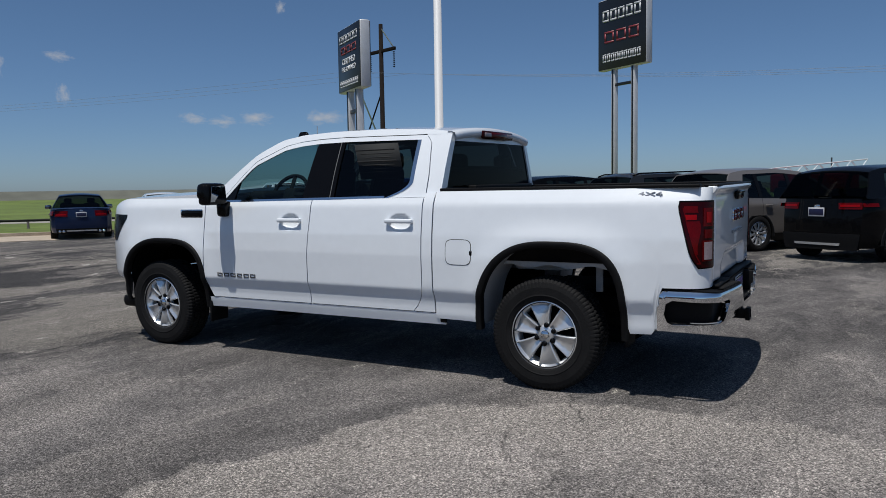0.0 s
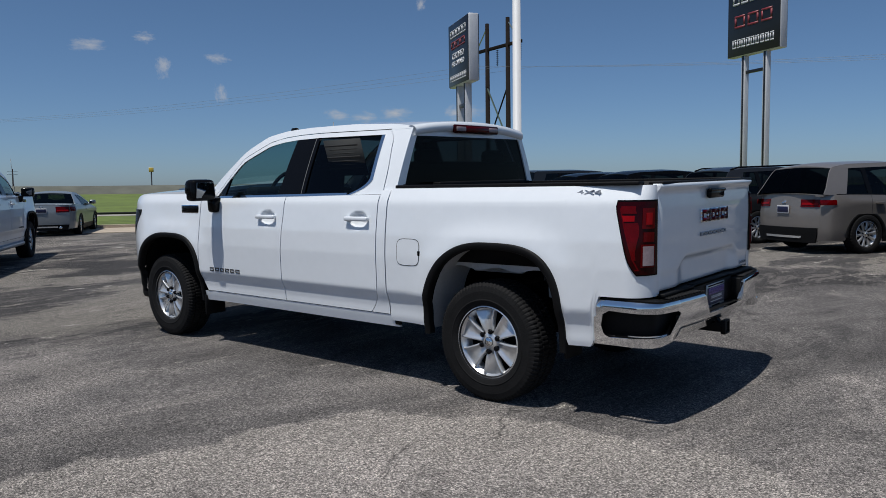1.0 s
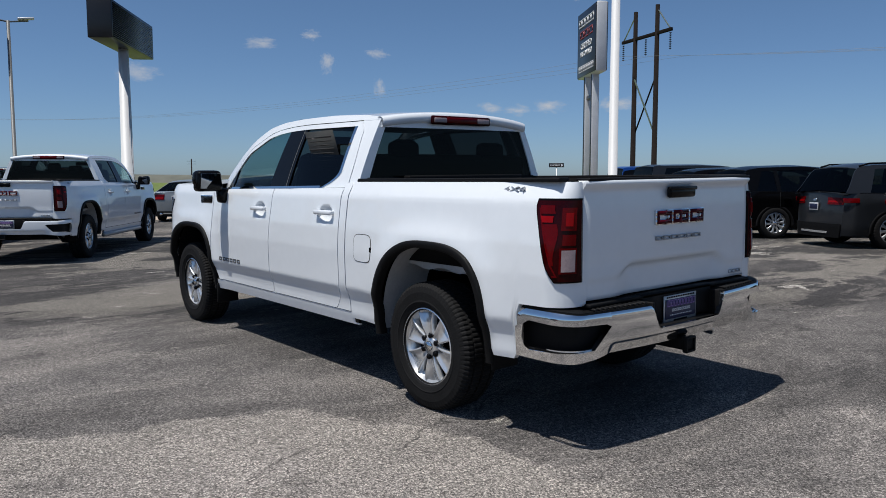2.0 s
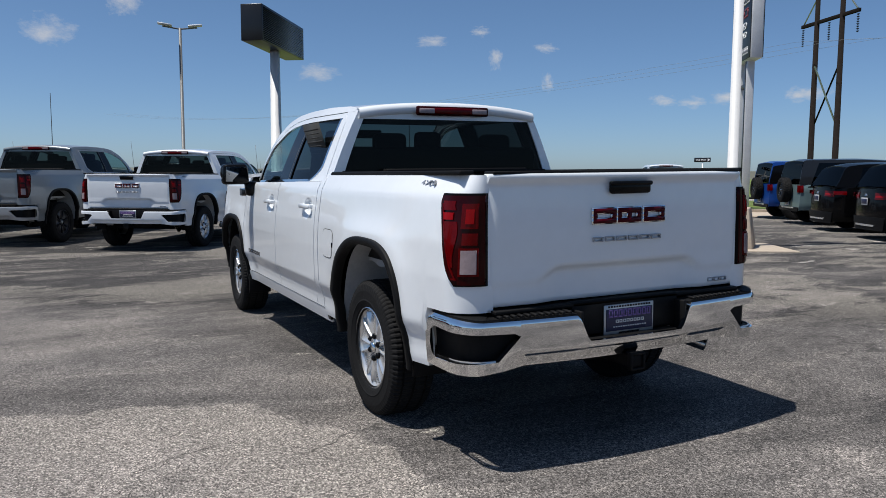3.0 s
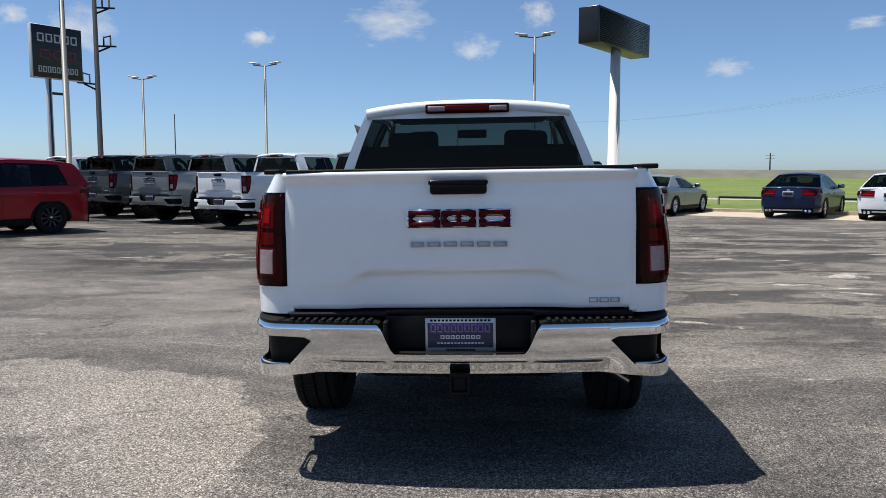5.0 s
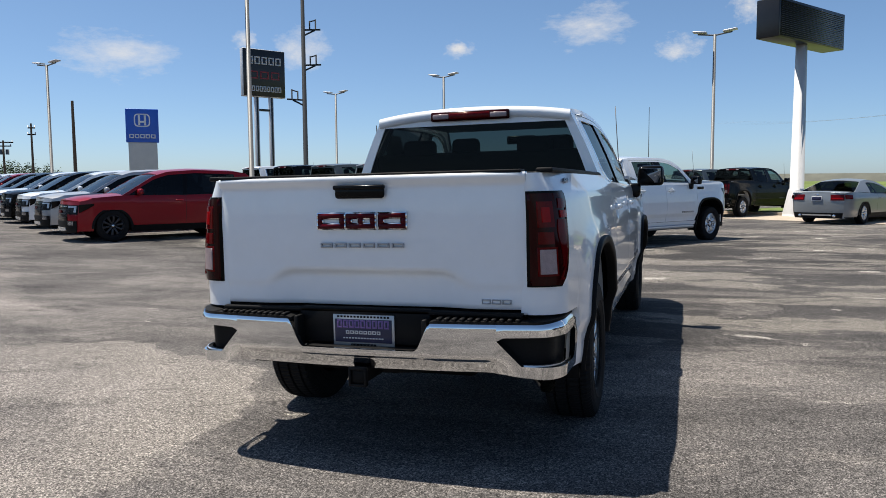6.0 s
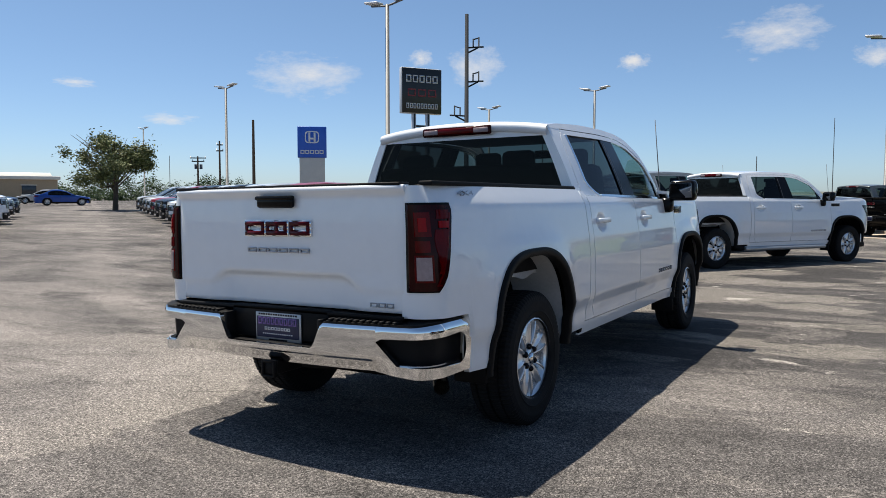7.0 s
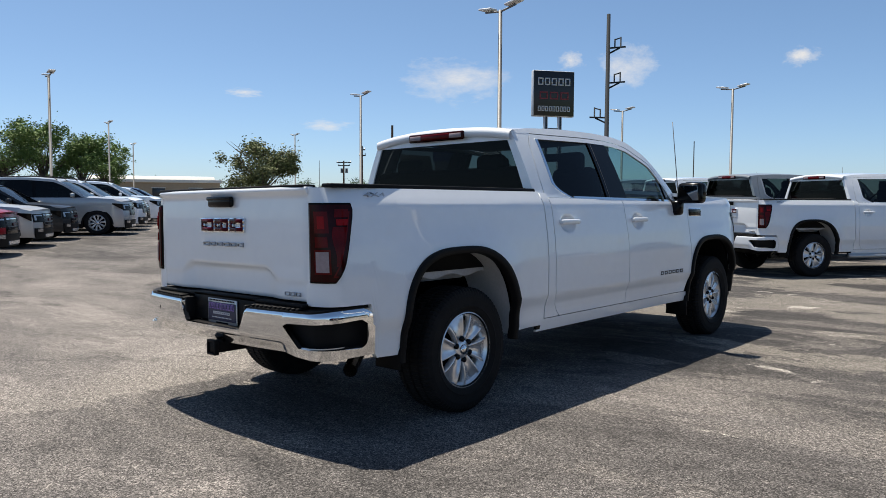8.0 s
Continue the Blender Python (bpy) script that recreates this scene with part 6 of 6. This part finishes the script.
for k in range(14):
    xk, xn = -3.5 + 0.5 * k, -3.0 + 0.5 * k
    lo_, hi_ = (lambda q: 2.15 + 0.2 * (q + 3.5) / 7), (lambda q: 2.55 + 0.56 * (q + 3.5) / 7)
    part("lattice_bar", tube([(xk, -0.35, lo_(xk) if k % 2 else hi_(xk)), (xn, -0.35, hi_(xn) if k % 2 else lo_(xn))], 0.025, 5), SIGNWHITE, bo)
part("boom_post", tube([(1.3, 0, 1.9), (1.3, 0, 3.3)], 0.06, 6), MASTM, T)
part("boom_post", tube([(-2.2, 0, 1.9), (-2.2, 0, 2.2)], 0.06, 6), MASTM, T)
for x in (-1.9, 2.0):
    for s_ in (-1, 1):
        add_wheel(WHEELC, T, x, s_ * 0.95, 0.45, s_).scale = (1.25,) * 3


# ---- trees, far woods, far building ----
BARK = mat("bark", (0.075, 0.058, 0.043), rough=0.95, var=0.3, scale=5, bump=0.5, bscale=20)
LEAFA = mat("leaf_green", (0.105, 0.175, 0.040), rough=0.7, var=0.45, scale=1.2)
LEAFW = mat("leaf_far_wood", (0.040, 0.075, 0.022), rough=0.8, var=0.5, scale=0.3)
LEAFB = mat("leaf_olive", (0.105, 0.125, 0.042), rough=0.7, var=0.5, scale=1.0)


def leaves(rng, centers, count, spread, size):
    V, F = [], []
    for _ in range(count):
        c = centers[rng.randrange(len(centers))]
        p = Vector(c[:3]) + Vector((rng.gauss(0, 1), rng.gauss(0, 1), rng.gauss(0, 0.8))) * spread * c[3]
        a = Vector((rng.uniform(-1, 1), rng.uniform(-1, 1), rng.uniform(-0.6, 0.6))).normalized()
        b = a.cross(Vector((rng.uniform(-1, 1), rng.uniform(-1, 1), rng.uniform(-1, 1)))).normalized()
        s_ = size * rng.uniform(0.6, 1.3)
        k = len(V)
        V += [tuple(p - a * s_), tuple(p + b * s_ * 0.45), tuple(p + a * s_), tuple(p - b * s_ * 0.45)]
        F.append((k, k + 1, k + 2, k + 3))
    return V, F


def tree(x, y, h, w, seed, material, label, count=3200, bare=0.0):
    rng = random.Random(seed)
    T = thing("tree", label, "tree", at(x, y, rng.uniform(0, 360)), "trees beyond the lot")
    trunk = part("trunk", tube([(0, 0, 0), (0.1, 0, h * 0.2), (0.0, 0.1, h * 0.42), (0.1, 0.0, h * 0.6)], [0.04 * h, 0.032 * h, 0.022 * h, 0.012 * h], 9), BARK, T)
    cs = []
    for k in range(13):
        t = k * 2.4 + rng.uniform(-0.4, 0.4)
        r = w * 0.5 * rng.uniform(0.45, 0.95)
        z = h * rng.uniform(0.42, 0.93)
        r *= math.sqrt(max(0.12, 1 - ((z / h - 0.55) / 0.48) ** 2))
        e = (r * math.cos(t), r * math.sin(t), z)
        part("limb", tube([(0.0, 0.0, h * rng.uniform(0.2, 0.4)), (e[0] * 0.5, e[1] * 0.5, z * 0.72), e], [0.014 * h, 0.008 * h, 0.002 * h], 6), BARK, trunk)
        cs += [(e[0], e[1], e[2], 1.0), (e[0] * 0.6, e[1] * 0.6, z * 0.92, 0.9)]
        for q in range(3):
            cs.append((e[0] + rng.gauss(0, w * 0.09), e[1] + rng.gauss(0, w * 0.09), e[2] + rng.gauss(0, h * 0.05), rng.uniform(0.35, 0.8)))
    part("crown", leaves(rng, cs, int(count * 1.9), w * 0.085, 0.075 + 0.008 * h), material, T, smooth=False)
    if bare:
        tw = []
        for _ in range(90):
            t, r = rng.uniform(0, 6.28), w * 0.5 * rng.uniform(0.5, 1.02)
            z = h * rng.uniform(0.55, 0.95)
            tw.append(tube([(r * 0.6 * math.cos(t), r * 0.6 * math.sin(t), z * 0.9), (r * math.cos(t), r * math.sin(t), z + rng.uniform(-0.2, 0.4))], [0.03, 0.01], 4, False))
        part("branch_cluster", join(*tw), BARK, T)
    return T


tree(-30.6, -45.5, 5.3, 5.6, 3, LEAFB, "spreading olive-green live oak with bare twigs", 6000, 1.0)
for k, (x, y, h, w, mt) in enumerate(((-23.5, -80, 8.4, 8, LEAFA), (-18.0, -82, 7.8, 8, LEAFA), (-27.0, -79.5, 8.6, 7, LEAFA), (-30.2, -77.6, 6.6, 5.5, LEAFA), (-31.5, -75.5, 7.2, 6, LEAFA), (-12, -85, 8.5, 9, LEAFA))):
    tree(x, y, h, w, 20 + k, mt, "leafy green tree beyond the lot", 5200)


def far_woods():
    rng = random.Random(5)
    cs = []
    for k in range(220):
        a = radians(196 + 78 * k / 219)
        d = rng.uniform(175, 230)
        x, y = d * math.cos(a), d * math.sin(a)
        top = 0.8 + 2.0 * (0.5 + 0.5 * noise.noise((x * 0.05, y * 0.05, 0))) + (4.6 * max(0.0, 0.35 + noise.noise((x * 0.035, y * 0.035, 3.0))) if 224 < math.degrees(a) < 264 else 0)
        for z in (0.3, 0.8, top * 0.6, top * 0.8, top):
            cs.append((x, y, z + 0.6, 1.0))
    return leaves(rng, cs, 110000, 0.8, 0.26)


ob = new("far_woods", mesh_of("far_woods", *far_woods(), LEAFW, False))
tagged(ob, "low green line of distant woods", "trees", kind="stuff")

TAN = mat("tan_wall", (0.40, 0.31, 0.21), rough=0.85, var=0.08, scale=0.6)
PALE = mat("pale_roof", (0.66, 0.65, 0.60), rough=0.7, var=0.06, scale=0.5)
PANE = mat("dark_window", (0.03, 0.04, 0.05), rough=0.15, var=0.2, scale=2)
T = thing("workshop_building", "long tan workshop building with a pale roof edge", "building", at(-36.9, -94.9, -28.6))
part("wall", box(0, 0, 1.40, 34, 10, 2.8, 0.03), TAN, T)
part("roof", box(0, 0, 2.95, 34.6, 10.6, 0.40, 0.05), PALE, T)
part("roof", box(-9, 0, 3.35, 15, 9.5, 0.45, 0.08, (0.97, 0.9)), PALE, T)
for k in range(7):
    w_ = part("window", box(-14 + 4.4 * k, 5.02, 1.55, 1.5, 0.08, 1.0, 0.02), PANE, T)
    part("frame", box(-14 + 4.4 * k, 5.03, 2.10, 1.7, 0.12, 0.1, 0.01), PALE, w_)
    part("sill", box(-14 + 4.4 * k, 5.03, 1.01, 1.7, 0.12, 0.08, 0.01), PALE, w_)
for (x, y, phi, name, lab, pc, sp) in ((-37.8, -63.2, -28, "parked_sedan", "bright blue saloon across the lot", BLUE, SEDAN), (-33.5, -74.0, -28, "parked_sedan", "white saloon near the building", WHITE, SEDAN), (-28.5, -73.0, 60, "parked_sedan", "dark saloon near the building", CHARCOAL, SEDAN), (-41.5, -72.5, 150, "parked_sedan", "silver saloon near the trees", SILVER, SEDAN)):
    car(name, lab, "car", pc, at(x, y, phi), group="far parked cars", **dict(sp, lampz=(0.74, 0.92)))


# ---- fair-weather clouds, far off ----
def cloud_material():
    m = bpy.data.materials.new("cloud_vapour")
    m.use_nodes = True
    n, l = m.node_tree.nodes, m.node_tree.links
    n.remove(n["Principled BSDF"])
    tc, no, gr, mr, ma = n.new("ShaderNodeTexCoord"), n.new("ShaderNodeTexNoise"), n.new("ShaderNodeVectorMath"), n.new("ShaderNodeMapRange"), n.new("ShaderNodeMath")
    info, addv = n.new("ShaderNodeObjectInfo"), n.new("ShaderNodeVectorMath")
    no.inputs["Scale"].default_value, no.inputs["Detail"].default_value, no.inputs["Roughness"].default_value = 2.1, 9, 0.68
    l.new(tc.outputs["Object"], addv.inputs[0])
    sc = n.new("ShaderNodeMath")
    sc.operation, sc.inputs[1].default_value = "MULTIPLY", 40.0
    l.new(info.outputs["Random"], sc.inputs[0])
    l.new(sc.outputs[0], addv.inputs[1])
    l.new(addv.outputs[0], no.inputs["Vector"])
    gr.operation = "LENGTH"
    l.new(tc.outputs["Object"], gr.inputs[0])
    ma.operation = "MULTIPLY_ADD"
    ma.inputs[1].default_value = -0.62
    l.new(gr.outputs["Value"], ma.inputs[0])
    l.new(no.outputs["Fac"], ma.inputs[2])
    mr.inputs["From Min"].default_value, mr.inputs["From Max"].default_value = 0.12, 0.62
    mr.inputs["To Max"].default_value = 0.8
    l.new(ma.outputs[0], mr.inputs["Value"])
    tr, em, mx = n.new("ShaderNodeBsdfTransparent"), n.new("ShaderNodeEmission"), n.new("ShaderNodeMixShader")
    em.inputs["Color"].default_value, em.inputs["Strength"].default_value = (0.86, 0.88, 0.92, 1), 0.62
    l.new(mr.outputs[0], mx.inputs[0])
    l.new(tr.outputs[0], mx.inputs[1])
    l.new(em.outputs[0], mx.inputs[2])
    l.new(mx.outputs[0], n["Material Output"].inputs["Surface"])
    return m


CLOUD = cloud_material()
DIST = 2600.0
CLOUDS = ((137.5, 5.5, 1.8, 0.9), (135.4, 5.3, 2.0, 0.8), (133.0, 5.6, 2.4, 1.0), (154.4, 9.9, 2.4, 0.9), (149.7, 8.7, 1.1, 1.5), (150.8, 10.6, 1.5, 0.7), (145.8, 7.0, 0.9, 1.5), (127.7, 5.7, 2.2, 1.0), (128.7, 5.6, 1.7, 1.0), (146.0, 9.4, 1.7, 0.8), (131.1, 13.4, 0.7, 1.1), (176.3, 11.8, 2.2, 1.9), (162.9, 7.5, 3.0, 1.3), (-138.9, 8.9, 7.3, 3.0), (-151.6, 9.8, 4.3, 3.0), (-172.9, 11.3, 6.5, 2.8), (-179.1, 9.4, 2.9, 1.9), (-163.2, 10.1, 1.2, 1.0), (-129.3, 5.6, 3.4, 0.9), (-123.3, 7.8, 2.6, 0.7), (-163.2, 10.0, 2.2, 1.3), (-147.5, 10.4, 1.9, 1.3),)
for az, el, w, h in CLOUDS:
    c = Vector((math.cos(radians(az)) * math.cos(radians(el)), math.sin(radians(az)) * math.cos(radians(el)), math.sin(radians(el)))) * DIST
    P = [[(x, y, 0.0) for y in np.linspace(-1, 1, 5)] for x in np.linspace(-1, 1, 5)]
    ob = new("cloud", mesh_of("cloud", *sheet(np.array(P)), CLOUD))
    ob.matrix_world = look(c, (0, 0, 1.3)) @ Matrix.Diagonal((DIST * math.tan(radians(w)) * 0.85, DIST * math.tan(radians(h)) * 0.85, 1, 1))
    tagged(ob, "small white fair-weather cloud in blue sky", "cloud", "clouds", kind="backdrop")
    ob.visible_shadow = False
